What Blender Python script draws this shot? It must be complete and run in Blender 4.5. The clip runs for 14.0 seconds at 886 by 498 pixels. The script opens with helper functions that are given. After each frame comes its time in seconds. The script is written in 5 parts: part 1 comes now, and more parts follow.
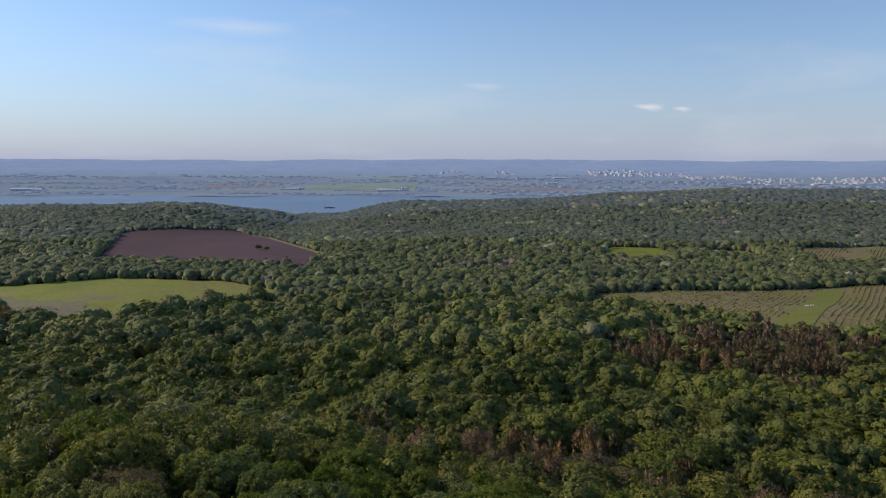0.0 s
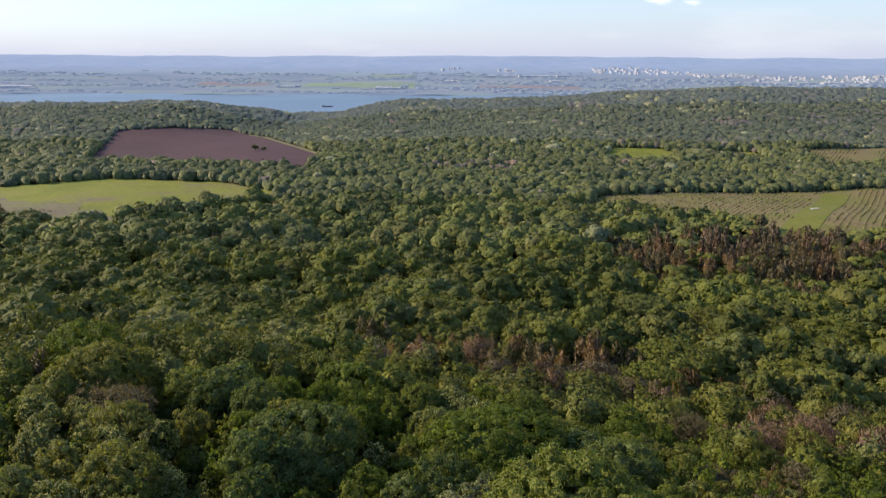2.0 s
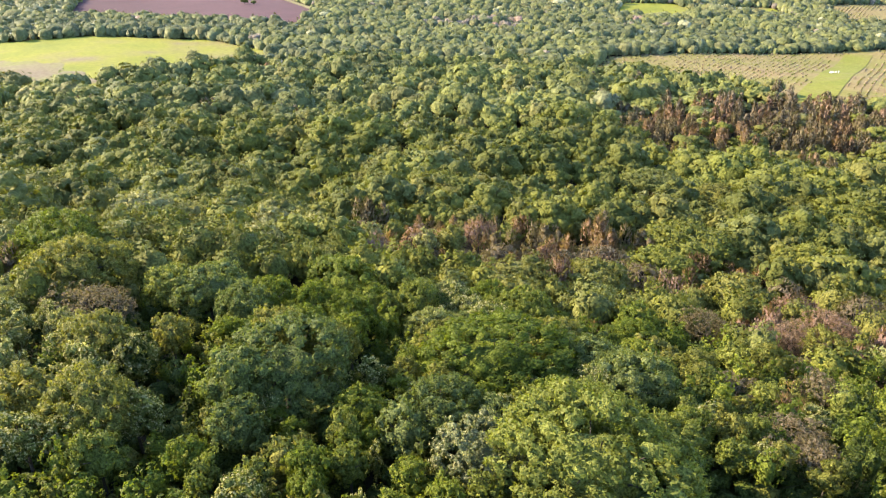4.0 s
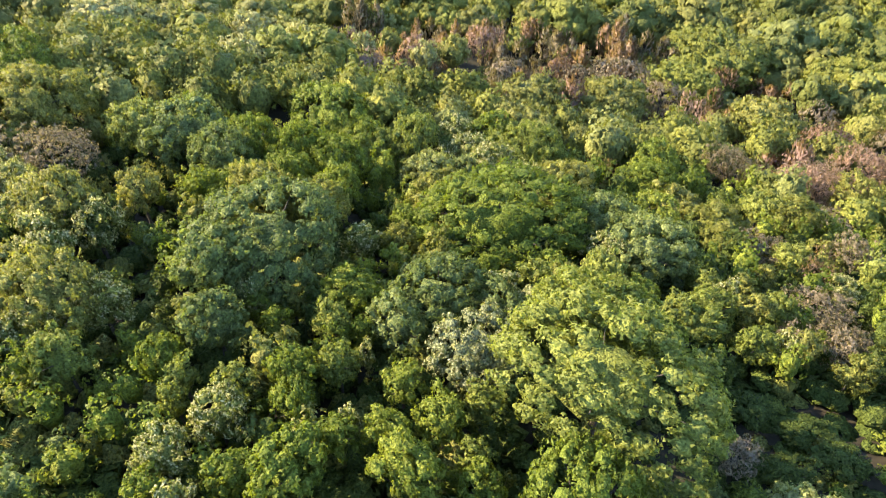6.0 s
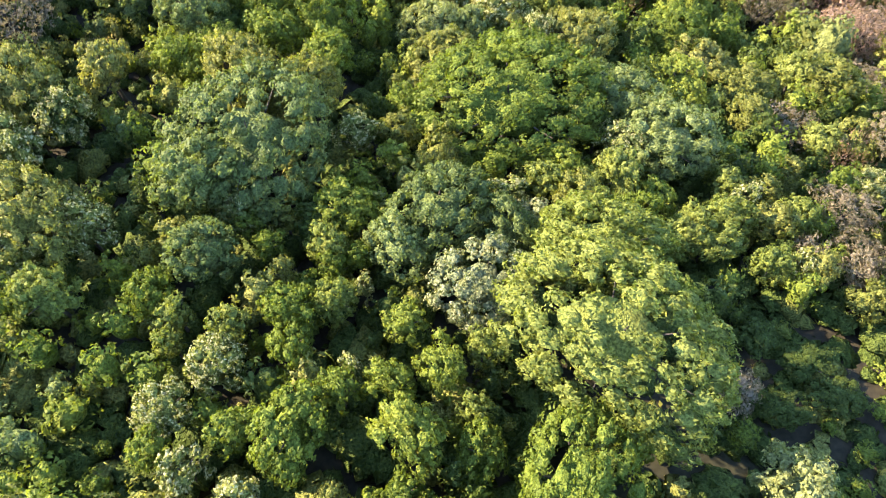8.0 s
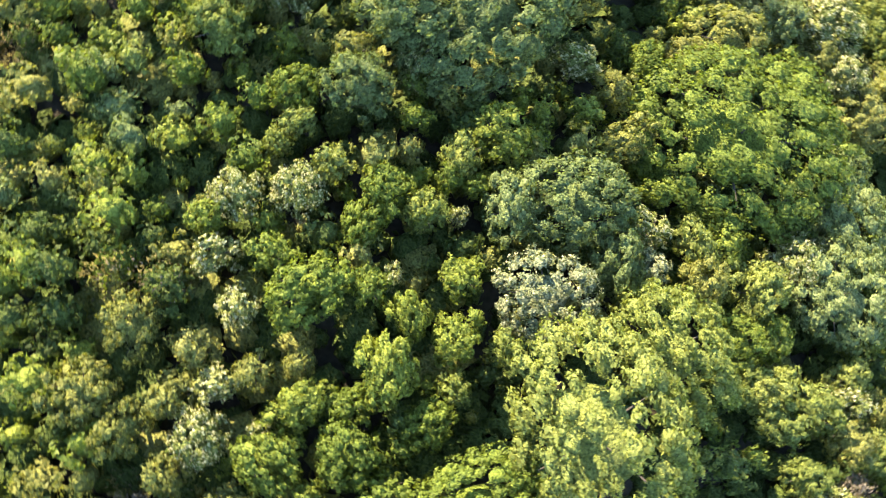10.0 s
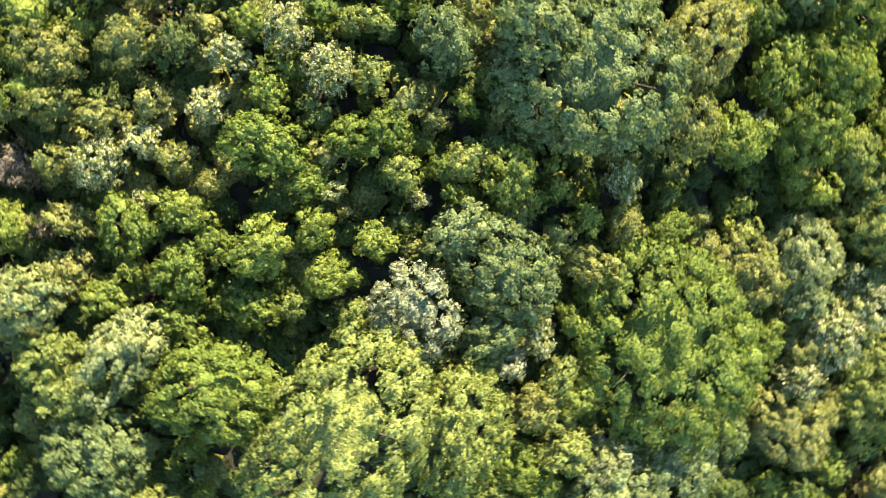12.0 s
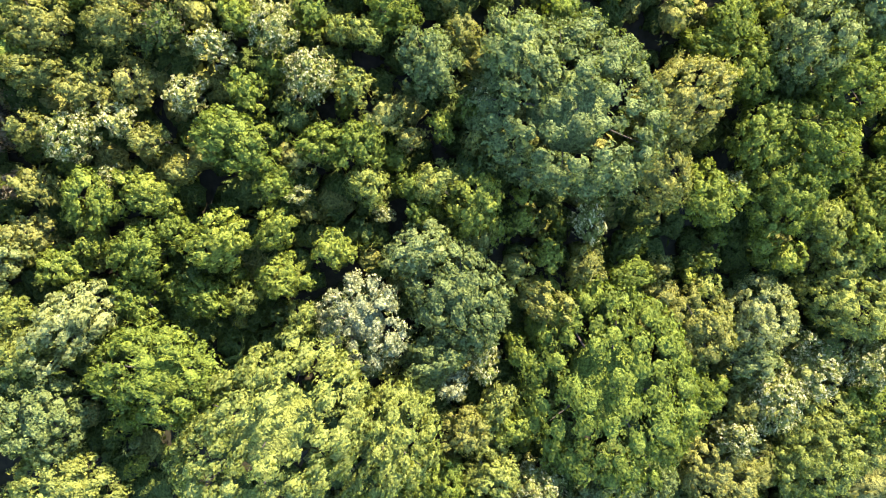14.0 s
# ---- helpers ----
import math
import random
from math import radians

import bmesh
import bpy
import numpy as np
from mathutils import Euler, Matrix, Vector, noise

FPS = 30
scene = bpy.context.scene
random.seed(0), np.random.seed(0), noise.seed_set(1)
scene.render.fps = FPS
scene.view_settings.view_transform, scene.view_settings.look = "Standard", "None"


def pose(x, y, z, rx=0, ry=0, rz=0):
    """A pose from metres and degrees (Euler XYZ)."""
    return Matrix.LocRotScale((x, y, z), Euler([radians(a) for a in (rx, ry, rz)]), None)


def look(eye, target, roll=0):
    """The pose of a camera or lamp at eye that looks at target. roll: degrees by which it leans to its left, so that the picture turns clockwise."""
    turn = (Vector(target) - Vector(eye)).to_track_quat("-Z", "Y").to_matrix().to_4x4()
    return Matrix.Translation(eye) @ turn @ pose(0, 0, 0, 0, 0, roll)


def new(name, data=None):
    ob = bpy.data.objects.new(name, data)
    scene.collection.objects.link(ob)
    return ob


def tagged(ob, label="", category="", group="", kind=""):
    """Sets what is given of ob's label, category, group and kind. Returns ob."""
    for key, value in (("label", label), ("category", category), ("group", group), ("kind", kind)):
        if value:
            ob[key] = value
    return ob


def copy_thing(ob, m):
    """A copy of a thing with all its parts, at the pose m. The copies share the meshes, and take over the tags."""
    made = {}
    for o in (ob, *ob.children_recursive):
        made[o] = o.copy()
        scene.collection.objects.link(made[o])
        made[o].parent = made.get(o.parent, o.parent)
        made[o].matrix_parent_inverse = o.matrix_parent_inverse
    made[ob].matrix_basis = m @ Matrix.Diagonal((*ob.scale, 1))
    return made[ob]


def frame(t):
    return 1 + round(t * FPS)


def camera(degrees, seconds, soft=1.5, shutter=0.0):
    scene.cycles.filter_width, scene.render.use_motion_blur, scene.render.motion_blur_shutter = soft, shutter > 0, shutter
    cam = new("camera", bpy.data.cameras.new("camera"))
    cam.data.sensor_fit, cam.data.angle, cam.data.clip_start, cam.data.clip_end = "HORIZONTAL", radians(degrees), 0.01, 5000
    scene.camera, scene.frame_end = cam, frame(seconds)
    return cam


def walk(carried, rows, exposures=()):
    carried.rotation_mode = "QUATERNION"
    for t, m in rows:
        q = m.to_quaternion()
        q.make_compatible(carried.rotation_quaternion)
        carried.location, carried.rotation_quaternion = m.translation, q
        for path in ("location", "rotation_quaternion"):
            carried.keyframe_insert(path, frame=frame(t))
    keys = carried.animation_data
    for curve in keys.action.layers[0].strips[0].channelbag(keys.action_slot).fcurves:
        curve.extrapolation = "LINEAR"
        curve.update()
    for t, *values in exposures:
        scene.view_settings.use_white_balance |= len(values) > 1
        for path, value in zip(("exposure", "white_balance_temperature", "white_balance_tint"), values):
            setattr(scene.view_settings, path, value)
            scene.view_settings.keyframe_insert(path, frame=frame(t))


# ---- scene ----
cam = camera(64.6, 14.0, soft=1.1, shutter=0.4)
METRES, EYE, TILT, LEAN, TURN = 70.0, 150.0, -7.27, -0.1, 0.0
ROWS = [
    (0.0, 0.0, 0.0, 0.0, 0.0, 0.0, -0.0),
    (0.5, -0.0007, 0.0217, 0.001, 0.01, -0.16, -0.02),
    (1.0, -0.0029, 0.0464, 0.0028, -0.0, -3.3, -0.06),
    (1.5, -0.0037, 0.0761, 0.0065, -0.0, -5.37, -0.12),
    (2.0, -0.0027, 0.1073, 0.0094, 0.01, -8.12, -0.12),
    (2.5, -0.0029, 0.1405, 0.0148, 0.02, -11.62, -0.18),
]
PATH = [
    (4.8, (-0.384, 22.042, 150.863), (-0.379, 23.727, 149.786), 0.7),
    (5, (-0.408, 23.187, 150.91), (-0.402, 24.834, 149.775), 0.8),
    (5.5, (-0.241, 26.079, 151.094), (-0.236, 27.624, 149.825), 0.8),
    (6, (-0.119, 29.079, 151.947), (-0.114, 30.508, 150.547), 0.9),
    (6.5, (-0.135, 32.072, 152.947), (-0.127, 33.377, 151.431), 1.1),
    (7, (-0.252, 35.015, 153.93), (-0.237, 36.191, 152.312), 1.4),
    (7.5, (-0.329, 37.959, 154.842), (-0.309, 38.998, 153.133), 1.6),
    (8, (-0.475, 41.004, 155.843), (-0.458, 41.893, 154.052), 2.1),
    (8.5, (-0.672, 43.94, 156.758), (-0.79, 44.671, 154.9), 2.1),
    (8.7, (-0.693, 45.069, 156.978), (-0.858, 45.733, 155.099), 1.9),
    (10.8, (-2.783, 57.658, 160.124), (-2.723, 57.654, 158.125), 155.3),
    (11, (-3.119, 58.603, 160.42), (-3.007, 58.582, 158.423), 167.1),
    (11.5, (-4.151, 60.732, 161.281), (-4.033, 60.728, 159.284), 170.8),
    (12, (-5.603, 62.517, 162.197), (-5.466, 62.526, 160.202), -182.6),
    (12.5, (-6.887, 64.0, 162.896), (-6.736, 64.015, 160.902), -176.7),
    (13, (-7.995, 64.976, 162.957), (-7.826, 64.989, 160.964), -175.3),
    (13.5, (-8.754, 65.373, 162.722), (-8.567, 65.384, 160.731), -174.0),
    (14, (-9.514, 65.643, 162.436), (-9.298, 65.648, 160.448), 188.2),
]
walk(cam, [(t, pose(0, 0, EYE, TILT, LEAN, TURN) @ pose(METRES * x, METRES * y, METRES * z, 90 + pitch, roll, yaw)) for t, x, y, z, yaw, pitch, roll in ROWS]
     + [(t, look(eye, target, roll)) for t, eye, target, roll in PATH],
     exposures=[(0.0, -0.38, 6500, 10), (1.0, -0.22, 6550, 10), (2.0, 0.3, 6950, 10), (2.7, 0.98, 7150, 10), (4.8, 2.1, 7300, 10), (6.0, 2.3, 7200, 10), (7.5, 2.52, 6900, 10), (8.7, 2.65, 6750, 10), (10.8, 2.66, 6700, 10), (12.0, 2.6, 6600, 10), (14.0, 2.56, 6600, 10)])

# ---- sky and sun ----
SUN_ELEVATION, SUN_AZIMUTH = 26.0, 291.0          # degrees; azimuth clockwise from +y

world = bpy.data.worlds.new("sky")
scene.world = world
world.use_nodes = True
wn, wl = world.node_tree.nodes, world.node_tree.links
wn.clear()
sky = wn.new("ShaderNodeTexSky")
sky.sky_type = "NISHITA"
sky.sun_disc = False
sky.sun_elevation = radians(SUN_ELEVATION)
sky.sun_rotation = radians(SUN_AZIMUTH)
sky.altitude, sky.air_density, sky.dust_density, sky.ozone_density = 150, 1.0, 0.15, 3.5
direction = wn.new("ShaderNodeTexCoord")
axes = wn.new("ShaderNodeSeparateXYZ")
wl.new(direction.outputs["Generated"], axes.inputs[0])


def world_math(operation, a, b):
    m = wn.new("ShaderNodeMath")
    m.operation, m.use_clamp = operation, True
    for v, socket in zip((a, b), m.inputs):
        if isinstance(v, (int, float)):
            socket.default_value = v
        else:
            wl.new(v, socket)
    return m.outputs[0]


def world_mix(fac, a, b):
    m = wn.new("ShaderNodeMix")
    m.data_type = "RGBA"
    wl.new(fac, m.inputs[0]), wl.new(a, m.inputs[6])
    m.inputs[7].default_value = (*b, 1)
    return m.outputs[2]


# low haze, whitest at the horizon, and thin high cloud
haze = world_math("POWER", world_math("SUBTRACT", 1.0, world_math("MULTIPLY", axes.outputs["Z"], 3.0)), 2.4)
stretch = wn.new("ShaderNodeMapping")
stretch.inputs["Scale"].default_value = (1.6, 1.6, 7.0)
wl.new(direction.outputs["Generated"], stretch.inputs["Vector"])
wisps = wn.new("ShaderNodeTexNoise")
wisps.inputs["Scale"].default_value, wisps.inputs["Detail"].default_value = 2.3, 6.0
wl.new(stretch.outputs[0], wisps.inputs["Vector"])
thin = world_math("MULTIPLY", world_math("SUBTRACT", wisps.outputs["Fac"], 0.54), 1.3)
tint = wn.new("ShaderNodeMix")
tint.data_type, tint.blend_type = "RGBA", "MULTIPLY"
tint.inputs[0].default_value, tint.inputs[7].default_value = 1.0, (1.0, 1.02, 1.09, 1)
wl.new(sky.outputs[0], tint.inputs[6])
sky_bg = wn.new("ShaderNodeBackground")
sky_bg.inputs["Strength"].default_value = 0.17
sky_out = wn.new("ShaderNodeOutputWorld")
hazed = world_mix(world_math("MULTIPLY", haze, 0.92), tint.outputs[2], (2.75, 3.15, 4.4))


def puff(colour, toward, width, height, scale, strength):
    """A small cloud in the sky, in the direction toward."""
    near = wn.new("ShaderNodeMapping")
    near.vector_type = "POINT"
    near.inputs["Location"].default_value = (-toward[0] / width, -toward[1] / width, -toward[2] / height)
    near.inputs["Scale"].default_value = (1 / width, 1 / width, 1 / height)
    wl.new(direction.outputs["Generated"], near.inputs["Vector"])
    length = wn.new("ShaderNodeVectorMath")
    length.operation = "LENGTH"
    wl.new(near.outputs[0], length.inputs[0])
    rough = wn.new("ShaderNodeTexNoise")
    rough.inputs["Scale"].default_value, rough.inputs["Detail"].default_value = scale, 6.0
    wl.new(near.outputs[0], rough.inputs["Vector"])
    body = world_math("SUBTRACT", world_math("ADD", world_math("SUBTRACT", 1.0, length.outputs["Value"]), 0.0), world_math("MULTIPLY", rough.outputs["Fac"], 0.9))
    return world_mix(world_math("MULTIPLY", body, strength), colour, (6.6, 6.5, 6.5))


clouded = world_mix(thin, hazed, (5.2, 5.5, 6.1))
clouded = puff(clouded, (0.278, 0.958, 0.070), 0.042, 0.011, 1.6, 1.2)
clouded = puff(clouded, (0.318, 0.946, 0.067), 0.025, 0.008, 1.6, 1.0)
clouded = puff(clouded, (-0.27, 0.948, 0.171), 0.14, 0.026, 1.4, 0.5)
clouded = puff(clouded, (0.055, 0.99, 0.1), 0.06, 0.014, 1.4, 0.4)
clouded = puff(clouded, (-0.47, 0.855, 0.2), 0.12, 0.025, 1.4, 0.9)
wl.new(clouded, sky_bg.inputs["Color"])
wl.new(sky_bg.outputs[0], sky_out.inputs["Surface"])

sun_data = bpy.data.lights.new("sun", "SUN")
sun_data.energy, sun_data.angle, sun_data.color = 5.0, radians(0.6), (1.0, 0.83, 0.59)
sun = new("sun", sun_data)
az, el = radians(SUN_AZIMUTH), radians(SUN_ELEVATION)
sun.matrix_world = look((math.sin(az) * math.cos(el) * 300, math.cos(az) * math.cos(el) * 300, 150 + 300 * math.sin(el)), (0, 0, 150))


# ---- materials ----
def material(name):
    m = bpy.data.materials.new(name)
    m.use_nodes = True
    n, l = m.node_tree.nodes, m.node_tree.links
    n.clear()
    out = n.new("ShaderNodeOutputMaterial")
    bsdf = n.new("ShaderNodeBsdfPrincipled")
    l.new(bsdf.outputs[0], out.inputs["Surface"])
    return m, n, l, bsdf, out


def ramp(n, l, fac, stops):
    r = n.new("ShaderNodeValToRGB")
    while len(r.color_ramp.elements) < len(stops):
        r.color_ramp.elements.new(0.5)
    for e, (p, c) in zip(r.color_ramp.elements, stops):
        e.position, e.color = p, (*c, 1)
    l.new(fac, r.inputs["Fac"])
    return r.outputs["Color"]


def noise_of(n, l, scale, detail=4.0, coords=None):
    t = n.new("ShaderNodeTexNoise")
    t.inputs["Scale"].default_value, t.inputs["Detail"].default_value = scale, detail
    if coords is None:
        g = n.new("ShaderNodeNewGeometry")
        coords = g.outputs["Position"]
    l.new(coords, t.inputs["Vector"])
    return t.outputs["Fac"]


def mixed(n, l, fac, a, b, blend="MIX"):
    m = n.new("ShaderNodeMix")
    m.data_type, m.blend_type = "RGBA", blend
    for value, socket in ((fac, m.inputs[0]), (a, m.inputs[6]), (b, m.inputs[7])):
        if isinstance(value, (int, float)):
            socket.default_value = value
        elif isinstance(value, tuple):
            socket.default_value = (*value, 1)
        else:
            l.new(value, socket)
    return m.outputs[2]


def leaf_material(name, dark, mid, light, rough=0.55, through_leaf=0.3, relief=0.0, gloss=0.3, rumple=0.0, contrast=1.0, mottle=1.0, tips=0.0):
    """Leaves: a tone for each tree, another for each leaf."""
    m, n, l, bsdf, out = material(name)
    info, geo, tone = n.new("ShaderNodeObjectInfo"), n.new("ShaderNodeNewGeometry"), n.new("ShaderNodeAttribute")
    tone.attribute_name = "tone"
    add = n.new("ShaderNodeMath")
    add.operation = "ADD"
    l.new(info.outputs["Random"], add.inputs[0]), l.new(tone.outputs["Fac"], add.inputs[1])
    fract = n.new("ShaderNodeMath")
    fract.operation = "FRACT"
    l.new(add.outputs[0], fract.inputs[0])
    tree = ramp(n, l, fract.outputs[0], [(0.0, dark), (0.5, mid), (1.0, light)])
    leaf = ramp(n, l, geo.outputs["Random Per Island"], [(0.0, tuple(1 - mottle * v for v in (0.16, 0.14, 0.18))), (0.55, (1.0, 1.0, 1.0)), (1.0, tuple(1 + mottle * v for v in (0.18, 0.15, 0.08)))])
    colour = mixed(n, l, 1.0, tree, leaf, "MULTIPLY")
    if tips:
        pale = n.new("ShaderNodeMath")
        pale.operation = "GREATER_THAN"
        pale.inputs[1].default_value = 1 - tips
        l.new(geo.outputs["Random Per Island"], pale.inputs[0])
        colour = mixed(n, l, pale.outputs[0], colour, (0.37, 0.36, 0.205))
    if relief:
        grain = noise_of(n, l, relief, 6.0)
        colour = mixed(n, l, 1.0, colour, ramp(n, l, grain, [(0.32, tuple(1 - contrast * v for v in (0.34, 0.32, 0.34))), (0.5, (1.0, 1.0, 1.0)), (0.68, tuple(1 + contrast * v for v in (0.3, 0.27, 0.22)))]), "MULTIPLY")
    if rumple:
        bump = n.new("ShaderNodeBump")
        bump.inputs["Strength"].default_value, bump.inputs["Distance"].default_value = 1.0, rumple
        l.new(grain, bump.inputs["Height"]), l.new(bump.outputs[0], bsdf.inputs["Normal"])
    l.new(colour, bsdf.inputs["Base Color"])
    bsdf.inputs["Roughness"].default_value = rough
    bsdf.inputs["Specular IOR Level"].default_value = gloss
    glow = n.new("ShaderNodeBsdfTranslucent")
    l.new(mixed(n, l, 1.0, colour, (1.22, 1.25, 0.58), "MULTIPLY"), glow.inputs["Color"])
    mix = n.new("ShaderNodeMixShader")
    mix.inputs[0].default_value = through_leaf
    l.new(bsdf.outputs[0], mix.inputs[1]), l.new(glow.outputs[0], mix.inputs[2])
    l.new(mix.outputs[0], out.inputs["Surface"])
    return m


COLOURS = {
    "oak": ((0.099, 0.133, 0.024), (0.130, 0.166, 0.030), (0.169, 0.201, 0.038)),
    "dark": ((0.048, 0.068, 0.018), (0.062, 0.088, 0.022), (0.080, 0.106, 0.028)),
    "lime": ((0.142, 0.172, 0.042), (0.164, 0.192, 0.048), (0.184, 0.209, 0.057)),
    "grey": ((0.108, 0.140, 0.049), (0.133, 0.167, 0.060), (0.160, 0.194, 0.076)),
    "silver": ((0.145, 0.167, 0.084), (0.169, 0.190, 0.101), (0.194, 0.210, 0.116)),
    "pale": ((0.169, 0.194, 0.067), (0.194, 0.217, 0.082), (0.217, 0.235, 0.097)),
    "olive": ((0.133, 0.145, 0.038), (0.165, 0.173, 0.048), (0.199, 0.201, 0.060)),
    "russet": ((0.186, 0.122, 0.102), (0.232, 0.155, 0.136), (0.271, 0.190, 0.169)),
    "brown": ((0.145, 0.122, 0.090), (0.182, 0.152, 0.114), (0.218, 0.184, 0.140)),
    "cream": ((0.124, 0.147, 0.038), (0.156, 0.175, 0.049), (0.186, 0.199, 0.062)),
}
TIPS = {"cream": 0.42, "silver": 0.3}     # the share of pale tips
LEAVES = {k: leaf_material(k + "_leaves", *c, relief=4.0, through_leaf=0.44, gloss=0.12, contrast=1.0, mottle=1.8, tips=TIPS.get(k, 0.0)) for k, c in COLOURS.items()}
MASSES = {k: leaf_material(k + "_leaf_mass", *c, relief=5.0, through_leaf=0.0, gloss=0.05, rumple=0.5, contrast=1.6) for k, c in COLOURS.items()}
VALLEY_COLOURS = {  # leaf tones of the slope and valley woods
    "oak": ((0.120, 0.138, 0.028), (0.150, 0.170, 0.034), (0.178, 0.194, 0.043)),
    "dark": ((0.074, 0.090, 0.024), (0.090, 0.110, 0.028), (0.118, 0.134, 0.034)),
    "lime": ((0.144, 0.168, 0.034), (0.168, 0.194, 0.040), (0.192, 0.216, 0.050)),
    "grey": ((0.126, 0.150, 0.053), (0.160, 0.184, 0.066), (0.200, 0.220, 0.082)),
    "silver": ((0.165, 0.184, 0.092), (0.190, 0.208, 0.106), (0.215, 0.230, 0.120)),
    "pale": ((0.190, 0.206, 0.070), (0.215, 0.230, 0.082), (0.240, 0.252, 0.096)),
    "olive": ((0.126, 0.128, 0.036), (0.154, 0.154, 0.044), (0.180, 0.178, 0.053)),
    "russet": ((0.325, 0.190, 0.158), (0.375, 0.226, 0.190), (0.425, 0.268, 0.228)),
    "brown": ((0.245, 0.186, 0.156), (0.285, 0.220, 0.184), (0.325, 0.255, 0.215)),
    "cream": ((0.270, 0.264, 0.104), (0.305, 0.298, 0.126), (0.345, 0.334, 0.152)),
}


def haze_veiled(colours, veil, k):
    """The same leaves, their tones blended by k toward the colour veil to imitate distance haze."""
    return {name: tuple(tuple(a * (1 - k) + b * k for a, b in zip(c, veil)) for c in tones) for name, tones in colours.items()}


# the slope's thin haze, too, is put into its leaf tones
SLOPE_COLOURS = {**haze_veiled(VALLEY_COLOURS, (0.146, 0.154, 0.044), 0.45), "russet": COLOURS["russet"], "brown": COLOURS["brown"], "cream": ((0.235, 0.236, 0.098), (0.265, 0.264, 0.116), (0.300, 0.296, 0.138))}
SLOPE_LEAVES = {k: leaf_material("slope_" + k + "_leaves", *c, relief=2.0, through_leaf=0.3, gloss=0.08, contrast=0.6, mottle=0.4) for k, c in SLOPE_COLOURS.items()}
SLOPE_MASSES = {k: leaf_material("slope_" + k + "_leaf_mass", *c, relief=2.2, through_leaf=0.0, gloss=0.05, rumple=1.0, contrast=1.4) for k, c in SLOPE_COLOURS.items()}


# haze put into the leaf colours, greyer and bluer from valley to far hills
VALLEY_LEAVES = {k: leaf_material("valley_" + k + "_leaves", *c, relief=1.0, through_leaf=0.22, gloss=0.06, rumple=1.4, contrast=0.7, mottle=0.4) for k, c in haze_veiled(VALLEY_COLOURS, (0.150, 0.164, 0.056), 0.34).items()}
MIDDLE_LEAVES = {k: leaf_material("middle_" + k + "_leaves", *c, relief=0.5, through_leaf=0.15, gloss=0.05, rumple=2.0, contrast=1.0, mottle=0.8) for k, c in haze_veiled(VALLEY_COLOURS, (0.155, 0.170, 0.100), 0.3).items()}
ROUND_FIELD_LEAVES = {k: leaf_material("field_edge_" + k + "_leaves", *c, relief=0.32, through_leaf=0.12, gloss=0.05, rumple=2.0, contrast=0.9) for k, c in haze_veiled(VALLEY_COLOURS, (0.150, 0.165, 0.125), 0.4).items()}
HILL_LEAVES = {k: leaf_material("hill_" + k + "_leaves", *c, relief=0.22, through_leaf=0.1, gloss=0.04, rumple=1.8, contrast=0.6) for k, c in haze_veiled(VALLEY_COLOURS, (0.132, 0.154, 0.155), 0.58).items()}
FAR_LEAVES = {k: leaf_material("far_" + k + "_leaves", *c, relief=0.15, through_leaf=0.1, gloss=0.04, rumple=2.0, contrast=0.5) for k, c in haze_veiled(VALLEY_COLOURS, (0.150, 0.178, 0.195), 0.74).items()}


for distant in (ROUND_FIELD_LEAVES, HILL_LEAVES, FAR_LEAVES):          # trees in pale blossom stand out on the far hills
    distant["cream"] = distant["silver"] = leaf_material("far_blossom", (0.25, 0.26, 0.15), (0.30, 0.31, 0.18), (0.36, 0.36, 0.22), relief=0.4, through_leaf=0.1, gloss=0.04, rumple=1.0)


def bark_material():
    m, n, l, bsdf, out = material("bark")
    l.new(ramp(n, l, noise_of(n, l, 6.0, 6.0), [(0.3, (0.03, 0.025, 0.02)), (0.7, (0.075, 0.062, 0.05))]), bsdf.inputs["Base Color"])
    bsdf.inputs["Roughness"].default_value = 0.9
    bump = n.new("ShaderNodeBump")
    bump.inputs["Strength"].default_value = 0.5
    l.new(noise_of(n, l, 14.0, 5.0), bump.inputs["Height"]), l.new(bump.outputs[0], bsdf.inputs["Normal"])
    return m


BARK = bark_material()


def soil_material(name, stops, scale, fine, fine_stops, rough=0.95):
    m, n, l, bsdf, out = material(name)
    broad = ramp(n, l, noise_of(n, l, scale, 5.0), stops)
    small = ramp(n, l, noise_of(n, l, fine, 6.0), fine_stops)
    l.new(mixed(n, l, 1.0, broad, small, "MULTIPLY"), bsdf.inputs["Base Color"])
    bsdf.inputs["Roughness"].default_value = rough
    bsdf.inputs["Specular IOR Level"].default_value = 0.2
    return m


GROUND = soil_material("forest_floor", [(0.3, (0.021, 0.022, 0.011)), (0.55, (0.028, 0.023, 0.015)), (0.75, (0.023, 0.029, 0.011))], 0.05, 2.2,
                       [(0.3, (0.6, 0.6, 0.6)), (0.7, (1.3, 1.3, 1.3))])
MEADOW = soil_material("meadow_grass", [(0.38, (0.14, 0.168, 0.022)), (0.5, (0.195, 0.21, 0.028)), (0.57, (0.195, 0.19, 0.05)), (0.64, (0.175, 0.145, 0.09))], 0.012, 0.3,
                       [(0.3, (0.8, 0.8, 0.8)), (0.7, (1.15, 1.15, 1.15))])
PLOUGHED = soil_material("ploughed_earth", [(0.3, (0.070, 0.036, 0.046)), (0.7, (0.090, 0.047, 0.057))], 0.012, 0.15,
                         [(0.3, (0.9, 0.9, 0.9)), (0.7, (1.1, 1.1, 1.1))])
